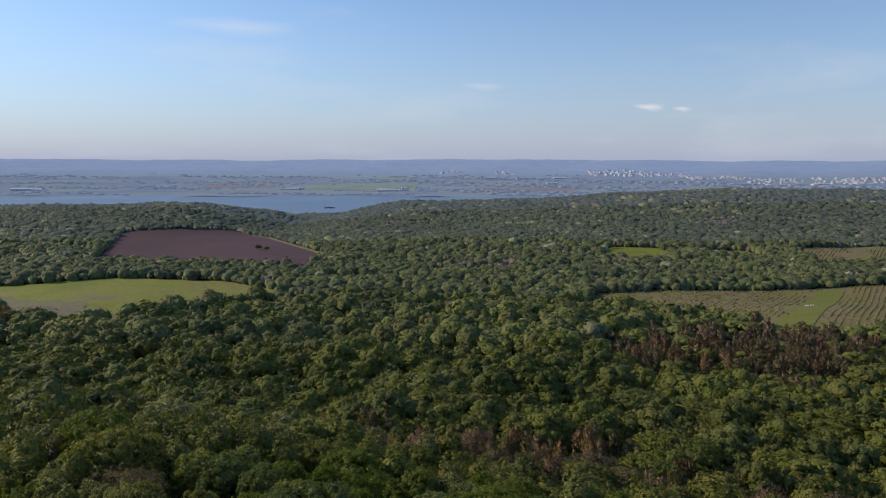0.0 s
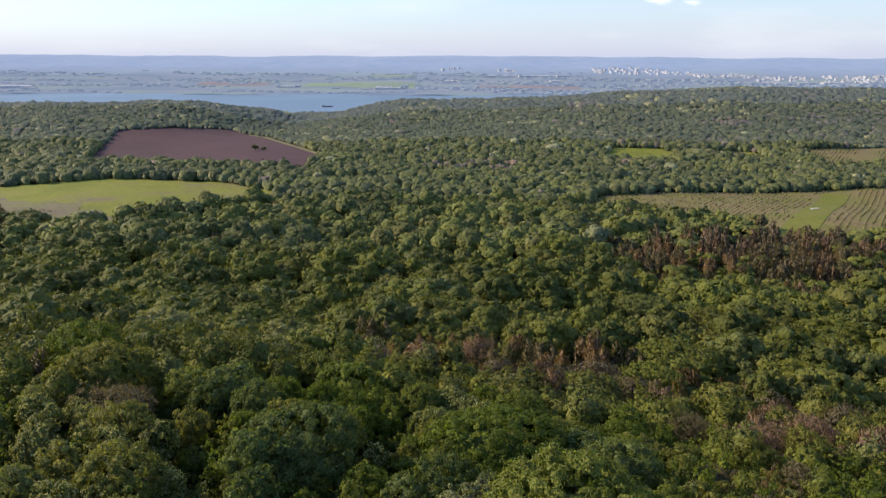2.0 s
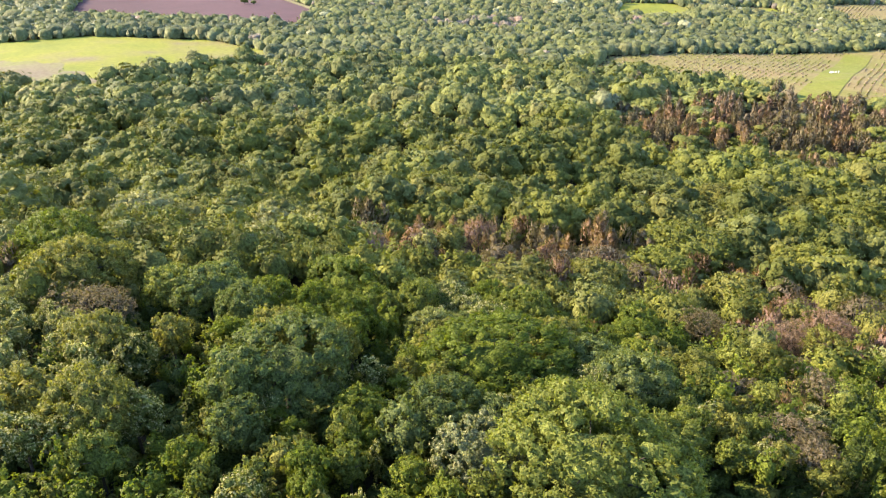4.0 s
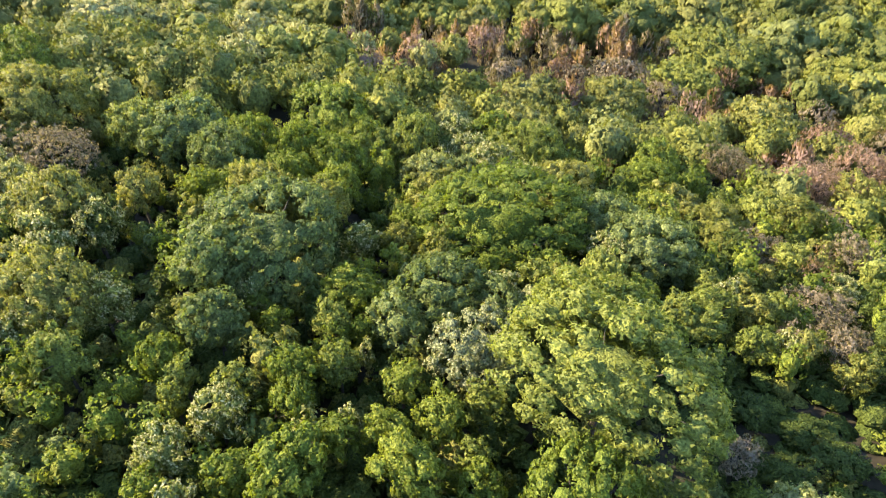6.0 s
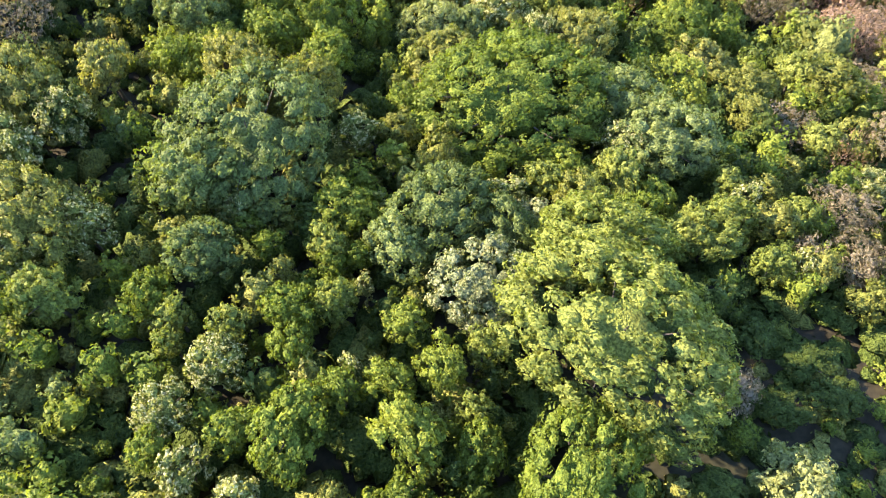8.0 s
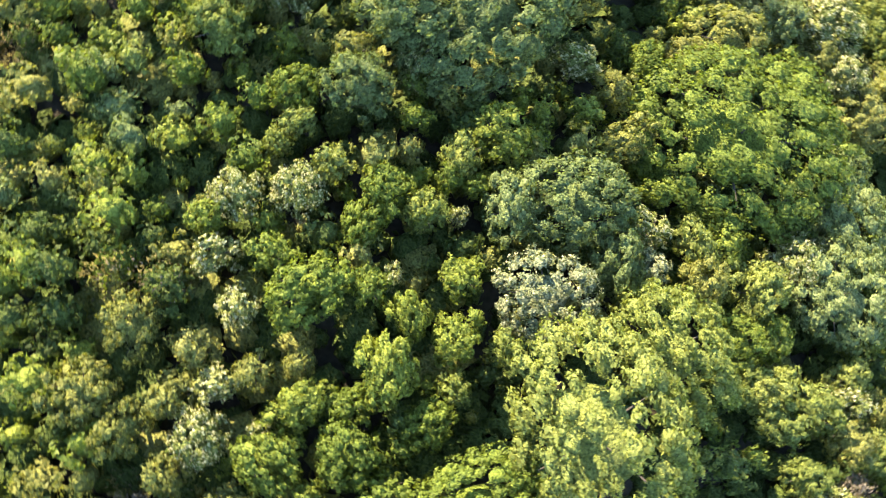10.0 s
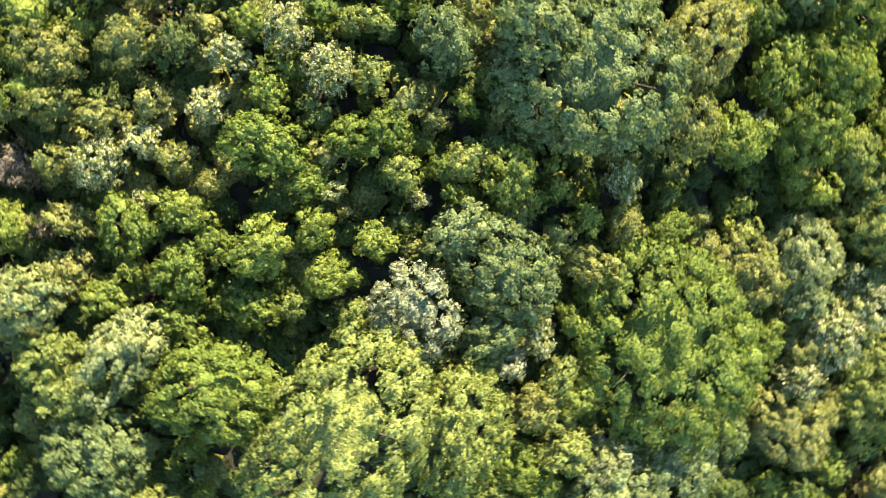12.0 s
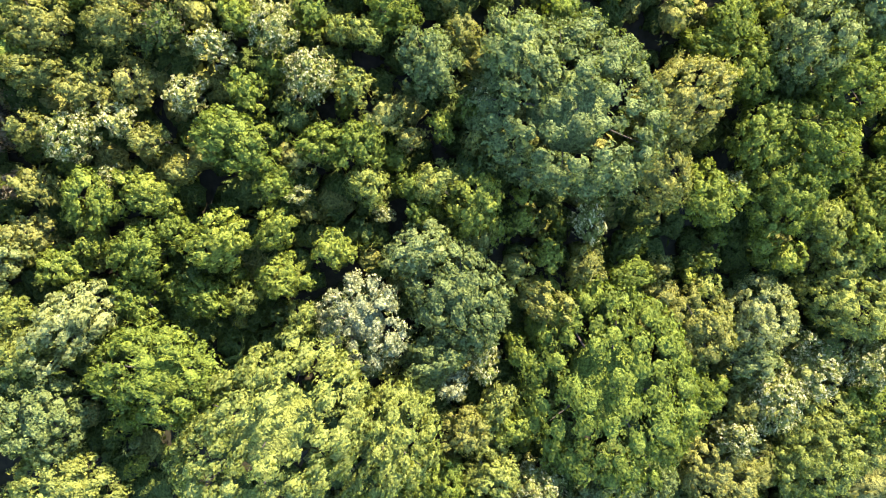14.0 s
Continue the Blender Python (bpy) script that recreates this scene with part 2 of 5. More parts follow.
VINEYARD = soil_material("orchard_earth", [(0.36, (0.185, 0.142, 0.070)), (0.48, (0.190, 0.160, 0.068)), (0.6, (0.160, 0.152, 0.045))], 0.035, 0.4,
                         [(0.3, (0.8, 0.8, 0.8)), (0.7, (1.2, 1.2, 1.2))])


def water_material():
    m, n, l, bsdf, out = material("lake_water")
    # the sky's blue reflection is put into the base colour; gloss kept low
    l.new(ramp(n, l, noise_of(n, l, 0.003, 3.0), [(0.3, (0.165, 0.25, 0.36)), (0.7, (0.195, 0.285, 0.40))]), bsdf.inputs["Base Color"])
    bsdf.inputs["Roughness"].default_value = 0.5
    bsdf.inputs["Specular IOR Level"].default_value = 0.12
    return m


WATER = water_material()

# ---- terrain ----
# terrain begin
KNOT_Y = [-3000, -100, 30, 60, 85, 110, 135, 211, 300, 460, 620, 900, 1200, 1600, 1950, 2100, 2700, 2950, 3500, 4200, 4700, 6000]
KNOT_Z = [112, 110, 109, 106, 98, 91, 85, 66, 57, 45, 41, 38, 30, 15, 0, -6, -6, 3, 22, 55, 146, 150]


def step01(v):
    v = np.clip(v, 0, 1)
    return v * v * (3 - 2 * v)


def land(x, y):
    """The ground's height."""
    x, y = np.asarray(x, float), np.asarray(y, float)
    w = 6 + 0.05 * np.abs(y)
    z = sum(np.interp(y + k * w, KNOT_Y, KNOT_Z) for k in (-1, -0.5, 0, 0.5, 1)) / 5
    z = z - 9 * np.tanh(x / 60) * np.exp(-((y - 125) / 60) ** 2)
    z = z - 7 * np.exp(-((x - 130) / 60) ** 2 - ((y - 270) / 45) ** 2)
    z = z + 8 * np.exp(-((x - 230) / 150) ** 2 - ((y - 410) / 90) ** 2)
    z = z + (42 * step01((x + 310) / 270) + 24 * step01((x + 50) / 800)) * np.exp(-((y - 1450) / 330) ** 2)
    z = z + 22 * step01((-x - 290) / 190) * np.exp(-((y - 1220) / 230) ** 2) + 18 * step01((-x - 250) / 90) * np.exp(-((y - 1350) / 130) ** 2)
    z = z + 1.2 * np.sin(x / 37 + y / 61) * step01(y / 300) + 2.5 * np.sin(x / 130 - y / 170) * step01(y / 600)
    return z
# terrain end


def quad_mesh(name, corners, mats, index=None, tone=None, normals=None, three=None):
    """A mesh of loose faces: corners is (n, 4, 3); the faces in three have no fourth corner."""
    q = np.ascontiguousarray(corners, dtype=np.float32)
    n = len(q)
    sides = np.full(n, 4, dtype=np.int32) if three is None else np.where(three, 3, 4).astype(np.int32)
    kept = (np.arange(4)[None] < sides[:, None]).ravel()
    total = int(sides.sum())
    me = bpy.data.meshes.new(name)
    me.vertices.add(total)
    me.vertices.foreach_set("co", q.reshape(-1, 3)[kept].ravel())
    me.loops.add(total)
    me.loops.foreach_set("vertex_index", np.arange(total, dtype=np.int32))
    me.polygons.add(n)
    me.polygons.foreach_set("loop_start", (np.cumsum(sides) - sides).astype(np.int32))
    me.polygons.foreach_set("loop_total", sides)
    for m in mats:
        me.materials.append(m)
    if index is not None:
        me.polygons.foreach_set("material_index", np.asarray(index, dtype=np.int32))
    a = me.attributes.new("tone", "FLOAT", "FACE")
    a.data.foreach_set("value", np.zeros(n, dtype=np.float32) if tone is None else np.asarray(tone, dtype=np.float32))
    if normals is not None:
        a = me.attributes.new("custom_normal", "FLOAT_VECTOR", "POINT")
        a.data.foreach_set("vector", np.ascontiguousarray(normals, dtype=np.float32).reshape(-1, 3)[kept].ravel())
    me.update()
    return me


def grid_mesh(name, xs, ys, height, mat, keep=None):
    gx, gy = np.meshgrid(xs, ys)
    v = np.stack([gx, gy, height(gx, gy)], -1).reshape(-1, 3)
    i = np.arange(len(xs) * len(ys)).reshape(len(ys), len(xs))
    f = np.stack([i[:-1, :-1], i[:-1, 1:], i[1:, 1:], i[1:, :-1]], -1).reshape(-1, 4)
    if keep is not None:
        c = v[f].mean(1)
        f = f[keep(c[:, 0], c[:, 1])]
    me = bpy.data.meshes.new(name)
    me.from_pydata(v.tolist(), [], f.tolist())
    me.polygons.foreach_set("use_smooth", [True] * len(f))
    me.materials.append(mat)
    me.update()
    return me


def spread(lo, hi, n, centre, power=2.2):
    """n + 1 lines from lo to hi, close together round the centre."""
    t = np.linspace(-1, 1, n + 1)
    return np.where(t < 0, centre - (centre - lo) * np.abs(t) ** power, centre + (hi - centre) * np.abs(t) ** power)


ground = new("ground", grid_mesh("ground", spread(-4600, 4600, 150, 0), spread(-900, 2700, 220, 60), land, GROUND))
tagged(ground, "rolling ground with brown litter and dark undergrowth", "ground", kind="structure")


def backdrop_material():
    m, n, l, bsdf, out = material("hazy_distance")
    geo = n.new("ShaderNodeNewGeometry")
    long = n.new("ShaderNodeMapping")
    long.inputs["Scale"].default_value = (0.35, 1.0, 1.0)
    l.new(geo.outputs["Position"], long.inputs["Vector"])
    # haze put into the colours: bluish plain, bluer ridge slope
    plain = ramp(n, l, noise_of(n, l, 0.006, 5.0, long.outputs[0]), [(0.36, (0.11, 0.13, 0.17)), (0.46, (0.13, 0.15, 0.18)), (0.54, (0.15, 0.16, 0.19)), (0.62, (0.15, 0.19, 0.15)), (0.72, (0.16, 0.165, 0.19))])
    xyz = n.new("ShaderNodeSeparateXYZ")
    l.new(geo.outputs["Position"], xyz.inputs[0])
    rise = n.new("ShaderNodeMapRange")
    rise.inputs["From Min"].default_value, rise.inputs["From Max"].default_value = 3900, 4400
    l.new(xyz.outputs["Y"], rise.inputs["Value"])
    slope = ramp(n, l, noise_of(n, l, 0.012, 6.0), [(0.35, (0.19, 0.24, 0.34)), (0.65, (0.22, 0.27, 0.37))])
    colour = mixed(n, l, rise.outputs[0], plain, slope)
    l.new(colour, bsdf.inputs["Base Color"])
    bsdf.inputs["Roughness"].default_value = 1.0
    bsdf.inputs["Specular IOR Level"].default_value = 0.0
    # blue emission adds more haze; the land itself gives off no light
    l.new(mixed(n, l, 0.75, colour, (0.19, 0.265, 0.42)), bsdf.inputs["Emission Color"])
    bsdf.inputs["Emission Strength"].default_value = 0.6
    return m


def far_land(x, y):
    return land(x, y) + 0.8 + step01((y - 4300) / 400) * (4 * np.sin(x / 610 + 1) + 1.5 * np.sin(x / 171) + 0.8 * np.sin(x / 67))


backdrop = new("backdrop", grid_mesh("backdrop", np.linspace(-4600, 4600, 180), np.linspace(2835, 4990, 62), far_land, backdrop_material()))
tagged(backdrop, "hazy blue plain and long ridge beyond the lake", "far land", kind="structure")

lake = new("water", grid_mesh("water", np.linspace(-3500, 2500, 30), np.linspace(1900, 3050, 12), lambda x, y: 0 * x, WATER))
tagged(lake, "calm blue lake beyond the wooded valley", "lake", kind="structure")


def inside(px, py, x, y):
    """Which of the points x, y lie within the outline px, py."""
    r = np.zeros(np.shape(x), bool)
    j = len(px) - 1
    for i in range(len(px)):
        cross = ((py[i] > y) != (py[j] > y)) & (x < (px[j] - px[i]) * (y - py[i]) / (py[j] - py[i] + 1e-9) + px[i])
        r ^= cross
        j = i
    return r


FIELDS = {  # outlines on the plan
    "meadow": ([-440, -379, -326, -294, -193, -122, -165, -196, -205, -263, -317, -440], [575, 591, 611, 627, 615, 548, 488, 436, 380, 434, 480, 505]),
    "ploughed_field": ([-384, -471, -332, -272, -138, -130, -260], [755, 1022, 1128, 1070, 795, 669, 735]),
    "orchard_field": ([102, 128, 224, 389, 420, 234, 183, 180, 154], [507, 564, 588, 606, 420, 361, 366, 400, 450]),
    "far_orchard_field": ([438, 579, 640, 474, 403], [874, 909, 880, 742, 742]),
    "clearing": ([180, 205, 263, 280, 222], [795, 862, 868, 812, 752]),
    "far_clearing": ([305, 332, 375, 386, 345], [806, 868, 865, 815, 786]),
}
for (name, label, mat, lift) in (("meadow", "green grass meadow with pale dry patches", MEADOW, 0.5), ("ploughed_field", "bare purplish-brown ploughed field", PLOUGHED, 0.6),
                                 ("orchard_field", "stony orchard field with a green grass strip", VINEYARD, 0.5), ("far_orchard_field", "brown orchard field among the trees", VINEYARD, 0.6),
                                 ("clearing", "grassy clearing among scattered trees", MEADOW, 0.6), ("far_clearing", "small grassy clearing in the wood", MEADOW, 0.6)):
    px, py = FIELDS[name]
    ob = new(name, grid_mesh(name, np.arange(min(px), max(px) + 1, 4.0), np.arange(min(py), max(py) + 1, 4.0), lambda x, y, k=lift: land(x, y) + k, mat, lambda x, y: inside(px, py, x, y)))
    tagged(ob, label, "field", kind="structure")


DRY = soil_material("dry_grass", [(0.35, (0.16, 0.165, 0.06)), (0.47, (0.165, 0.15, 0.08)), (0.62, (0.15, 0.125, 0.085))], 0.03, 0.35, [(0.3, (0.8, 0.8, 0.8)), (0.7, (1.2, 1.2, 1.2))])
px, py = [-438, -400, -350, -300, -255, -225, -208, -206, -262, -316, -438], [548, 540, 533, 514, 482, 470, 440, 384, 436, 482, 507]
ob = new("dry_grass", grid_mesh("dry_grass", np.arange(min(px), max(px) + 1, 1.6), np.arange(min(py), max(py) + 1, 1.6), lambda x, y: land(x, y) + 0.56, DRY,
                                lambda x, y: inside(px, py, x + 5 * np.sin(y / 9) + 3 * np.sin(x / 5), y + 6 * np.sin(x / 13) + 3 * np.sin(x / 4))))
tagged(ob, "dry brownish grass along the meadow's lower edge", "field", kind="structure")


# ---- trees ----
def unit(v):
    return v / np.maximum(np.linalg.norm(v, axis=-1, keepdims=True), 1e-9)


def cube_sphere(n=2):
    """The faces of a round body, as (6 n n, 4, 3)."""
    t = np.linspace(-1, 1, n + 1)
    out = []
    for axis in range(3):
        for s in (-1, 1):
            for i in range(n):
                for j in range(n):
                    c = [(t[i], t[j]), (t[i + 1], t[j]), (t[i + 1], t[j + 1]), (t[i], t[j + 1])]
                    out.append([np.insert(np.array(p), axis, s) for p in (c if s > 0 else c[::-1])])
    q = unit(np.array(out, float))
    inward = np.sum(np.cross(q[:, 1] - q[:, 0], q[:, 2] - q[:, 0]) * q[:, 0], -1) < 0
    q[inward] = q[inward][:, ::-1]
    return q


def ball():
    """The faces of a twenty-sided round body, as (20, 4, 3); the fourth corner repeats the third."""
    g = (1 + 5 ** 0.5) / 2
    v = unit(np.array([(a, b * g, 0) for a in (-1, 1) for b in (-1, 1)] + [(0, a, b * g) for a in (-1, 1) for b in (-1, 1)] + [(b * g, 0, a) for a in (-1, 1) for b in (-1, 1)], float))
    near = np.linalg.norm(v[:, None] - v[None], axis=-1) < 1.1
    out = []
    for i in range(12):
        for j in range(i + 1, 12):
            for k in range(j + 1, 12):
                if near[i, j] and near[j, k] and near[i, k]:
                    f = (i, j, k) if np.dot(np.cross(v[j] - v[i], v[k] - v[i]), v[i]) > 0 else (i, k, j)
                    out.append([v[f[0]], v[f[1]], v[f[2]], v[f[2]]])
    return np.array(out)


def crown(seed, R, low, top, tuft, fine, sprays, leaf, soft=0.6, ragged=0.1, core=0.62, fill=1.0, thin=False):
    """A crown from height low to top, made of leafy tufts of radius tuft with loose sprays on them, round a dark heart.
    Gives corners and normals, (n, 4, 3) each, and which faces are of the tufts' bodies."""
    g = np.random.default_rng(seed)
    half = (top - low) / 2
    size, centre = np.array([R, R, half]), np.array([0, 0, low + half])
    count = max(3, int(7.85 * R * (R + half) / 2 / (3.14 * tuft ** 2 * 0.72)))
    k = np.arange(count) + 0.5
    cz = 1 - 1.25 * k / count
    phi = k * 2.39996 + g.uniform(0, 6.28)
    ring = np.sqrt(np.clip(1 - cz * cz, 0, 1))
    d = unit(np.stack([ring * np.cos(phi), ring * np.sin(phi), cz], -1) + g.normal(0, 0.35 * tuft / R, (count, 3)))
    bulge = unit(g.normal(0, 1, (6, 3)) + [0, 0, 0.3])
    shape = 0.72 + np.max(g.uniform(0.12, 0.42, 6) * np.exp(6 * (d @ bulge.T - 1)), -1)
    rl = tuft * g.uniform(0.68, 1.3, count)
    c = d * np.maximum(size - tuft * 0.8, 0.25 * size) * (shape * (1 + g.normal(0, ragged, count)))[:, None] + centre
    out, turned, body = [], [], []
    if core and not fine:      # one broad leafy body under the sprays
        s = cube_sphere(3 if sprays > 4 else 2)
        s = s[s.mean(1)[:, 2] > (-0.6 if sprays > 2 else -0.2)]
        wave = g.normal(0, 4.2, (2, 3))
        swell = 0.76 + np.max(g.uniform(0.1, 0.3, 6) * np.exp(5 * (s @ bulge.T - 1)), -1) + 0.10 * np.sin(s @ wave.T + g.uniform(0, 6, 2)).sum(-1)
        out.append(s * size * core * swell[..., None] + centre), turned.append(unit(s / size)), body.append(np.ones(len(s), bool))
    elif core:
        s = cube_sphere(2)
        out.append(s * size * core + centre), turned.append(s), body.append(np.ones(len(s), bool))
    if fine and not thin:
        s = cube_sphere(fine)
        wave = g.normal(0, 2.2, (count, 3))
        lump = 1 + 0.16 * np.sin(np.einsum("fvk,ck->cfv", s, wave) + g.uniform(0, 6, (count, 1, 1)))
        spin = np.stack([np.array(Euler(r).to_matrix()) for r in g.uniform(0, 6.28, (count, 3))])
        s = np.einsum("cij,fvj->cfvi", spin, s)
        p = c[:, None, None] + s * (fill * rl[:, None, None] * lump)[..., None] * [1, 1, 0.9]
        nrm = unit(0.68 * s + 0.32 * d[:, None, None])
        seen = np.einsum("cfk,ck->cf", unit(s.mean(2)), d) > (-0.05 if fine == 1 else -0.35)
        out.append(p[seen]), turned.append(np.broadcast_to(nrm, p.shape)[seen]), body.append(np.ones(int(seen.sum()), bool))
    n = count * sprays
    if n:
        pick = np.repeat(np.arange(count), sprays)
        v = unit(g.normal(0, 1, (n, 3)) + (0.9 if fine else 1.5) * d[pick] + [0, 0, 0.1])
        p = c[pick] + v * rl[pick][:, None] * g.uniform(0.3 if thin else 0.72 if fill < 1 else 0.88, 1.2, (n, 1)) * [1, 1, 0.9]
        nrm = unit(v + g.normal(0, 0.45, (n, 3)))
        a = unit(np.cross(nrm, g.normal(0, 1, (n, 3)))) if fine else unit(np.cross(nrm, np.cross(np.array([0, 0, 1.0]) + g.normal(0, 0.35, (n, 3)), nrm)))
        b = np.cross(nrm, a)
        L = leaf * g.uniform(0.6, 1.35, (n, 1)) * (1.5 if thin else 1)
        W = L * (g.uniform(0.2, 0.4, (n, 1)) if thin else g.uniform(0.5, 0.85, (n, 1)))
        out.append(np.stack([p - a * L, p - b * W + nrm * L * 0.2, p + a * L, p + b * W + nrm * L * 0.2], 1))
        turned.append(np.repeat(unit((1 - soft) * nrm + soft * unit((0.65 if fine else 0.3) * v + (0.35 if fine else 0.7) * d[pick]))[:, None], 4, 1)), body.append(np.zeros(n, bool))
    return np.concatenate(out), np.concatenate(turned), np.concatenate(body)


def lobed_crown(seed, R, low, top, lobe, tufts, leaves, leaf, ragged=0.12, core=0.55, gap=0.12, fill=0.62, soft=0.34, fine=2, swell=0.2, whole=0.0):
    """A crown of leafy boughs of radius lobe with dark gaps between them; each bough carries tufts, each tuft leaves of three corners.
    Gives corners and normals, (n, 4, 3) each, which faces are of the boughs' bodies, and which have three corners."""
    g = np.random.default_rng(seed)
    half = (top - low) / 2
    size, centre = np.array([R, R, half]), np.array([0, 0, low + half])
    count = max(5, int(3.1 * R * (R + half) / (2.83 * lobe ** 2)))
    k = np.arange(count) + 0.5
    cz = 1 - 1.3 * k / count
    phi = k * 2.39996 + g.uniform(0, 6.28)
    ring = np.sqrt(np.clip(1 - cz * cz, 0, 1))
    d = unit(np.stack([ring * np.cos(phi), ring * np.sin(phi), cz], -1) + g.normal(0, 0.4 * lobe / R, (count, 3)))
    bulge = unit(g.normal(0, 1, (5, 3)) + [0, 0, 0.2])
    shape = 1 - swell + np.max(g.uniform(0.3, 1.3, 5) * swell * np.exp(5 * (d @ bulge.T - 1)), -1)
    stay = g.uniform(0, 1, count) > gap
    d, shape = d[stay], shape[stay]
    count = len(d)
    rl = lobe * g.uniform(0.62, 1.3, count)
    c = d * np.maximum(size - lobe * 0.75, 0.3 * size) * (shape * (1 + g.normal(0, ragged, count)))[:, None] + centre
    c[:, :2] *= R / np.percentile(np.hypot(c[:, 0], c[:, 1]) + 0.95 * rl, 90)
    c[:, 2] = low + (c[:, 2] - low) * (top - low) / (np.percentile(c[:, 2] + 0.8 * rl, 92) - low)
    out, turned, body = [], [], []
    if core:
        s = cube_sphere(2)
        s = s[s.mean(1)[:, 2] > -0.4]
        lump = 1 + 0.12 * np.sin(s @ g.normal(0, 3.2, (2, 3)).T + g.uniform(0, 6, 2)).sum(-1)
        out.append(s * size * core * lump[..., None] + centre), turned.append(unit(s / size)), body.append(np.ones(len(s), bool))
    hearts = sum(map(len, out))
    if fill:
        s = ball() if fine == 1 else cube_sphere(fine)
        lump = 1 + 0.15 * np.sin(np.einsum("fvk,ck->cfv", s, g.normal(0, 2.4, (count, 3))) + g.uniform(0, 6, (count, 1, 1)))
        spin = np.stack([np.array(Euler(r).to_matrix()) for r in g.uniform(0, 6.28, (count, 3))])
        s = np.einsum("cij,fvj->cfvi", spin, s)
        p = c[:, None, None] + s * (fill * rl[:, None, None] * lump)[..., None] * [1, 1, 0.85]
        seen = np.einsum("cfk,ck->cf", unit(s.mean(2)), unit(d + [0, 0, 0.4])) > -0.1
        out.append(p[seen]), turned.append(unit(0.75 * s + 0.25 * d[:, None, None])[seen]), body.append(np.ones(int(seen.sum()), bool))
    solid = sum(map(len, out))
    a = np.repeat(np.arange(count), tufts)
    v = unit(g.normal(0, 1, (len(a), 3)) + 0.9 * d[a] + [0, 0, 0.25])
    at = c[a] + v * (rl[a] * g.uniform(0.72, 1.08, len(a)))[:, None] * [1, 1, 0.85]
    b = np.repeat(np.arange(len(a)), leaves)
    n = len(b)
    w = unit(g.normal(0, 1, (n, 3)) + 0.8 * v[b])
    p = at[b] + w * (0.34 * rl[a][b] * g.uniform(0.35, 1.15, n))[:, None]
    nrm = unit((1 - 0.7 * whole) * w + 0.5 * v[b] + whole * d[a][b] + g.normal(0, 0.5 - 0.2 * whole, (n, 3)))
    along = unit(np.cross(nrm, g.normal(0, 1, (n, 3))))
    side = np.cross(nrm, along)
    L = leaf * g.uniform(0.6, 1.4, (n, 1))
    W = L * g.uniform(0.45, 0.75, (n, 1))
    tip = p + along * L
    out.append(np.stack([p - along * L * 0.7 - side * W, tip, p - along * L * 0.7 + side * W, tip], 1))
    turned.append(np.repeat(unit((1 - soft) * nrm + soft * unit((0.45 - 0.35 * whole) * w + 0.35 * v[b] + (0.3 + 0.5 * whole) * d[a][b]))[:, None], 4, 1)), body.append(np.zeros(n, bool))
    three = np.ones(solid + n, bool)
    three[:solid if fine > 1 else hearts] = False
    return np.concatenate(out), np.concatenate(turned), np.concatenate(body), three


def spires(seed, top, sprays, leaf):
    """Four slender, half-bare trees close together, each a plume of thin upright twigs."""
    g = np.random.default_rng(seed)
    n = 4 * sprays
    which = np.repeat(np.arange(4), sprays)
    foot = g.uniform(-2.6, 2.6, (4, 2))[which]
    h = g.uniform(0.0, 1.0, n) ** 0.75
    t, r = g.uniform(0, 6.283, n), (0.3 + 2.3 * np.sqrt(np.clip(1 - h, 0, 1)) * (0.35 + h)) * np.sqrt(g.uniform(0.1, 1.0, n))
    high = (top * g.uniform(0.55, 0.9, 4))[which]
    p = np.stack([foot[:, 0] + r * np.cos(t), foot[:, 1] + r * np.sin(t), 0.4 + h * high], -1)
    out = np.stack([np.cos(t), np.sin(t), np.full(n, 0.35)], -1)
    a = unit(np.array([0, 0, 1.0]) + 0.35 * out + g.normal(0, 0.22, (n, 3)))
    b = unit(np.cross(out + g.normal(0, 0.4, (n, 3)), a))
    L = 0.7 * leaf * g.uniform(0.6, 1.3, (n, 1))
    W = L * g.uniform(0.3, 0.55, (n, 1))
    tip = p + a * L
    return np.stack([p - a * L - b * W, tip, p - a * L + b * W, tip], 1), np.repeat(unit(0.6 * out + [0, 0, 0.6])[:, None], 4, 1), np.zeros(n, bool)


def tube(points, radii, sides=6):
    """A tapered limb through the points, as (n, 4, 3)."""
    points, out = [np.array(p, float) for p in points], []
    rings = []
    for i, (p, r) in enumerate(zip(points, radii)):
        ahead = unit(points[min(i + 1, len(points) - 1)] - points[max(i - 1, 0)])
        side = unit(np.cross(ahead, [0.3, 0.9, 0.1]))
        other = np.cross(ahead, side)
        rings.append([p + r * (math.cos(t) * side + math.sin(t) * other) for t in np.arange(sides) * 2 * math.pi / sides])
    for a, b in zip(rings[:-1], rings[1:]):
        for i in range(sides):
            out.append([a[i], a[(i + 1) % sides], b[(i + 1) % sides], b[i]])
    return np.array(out)


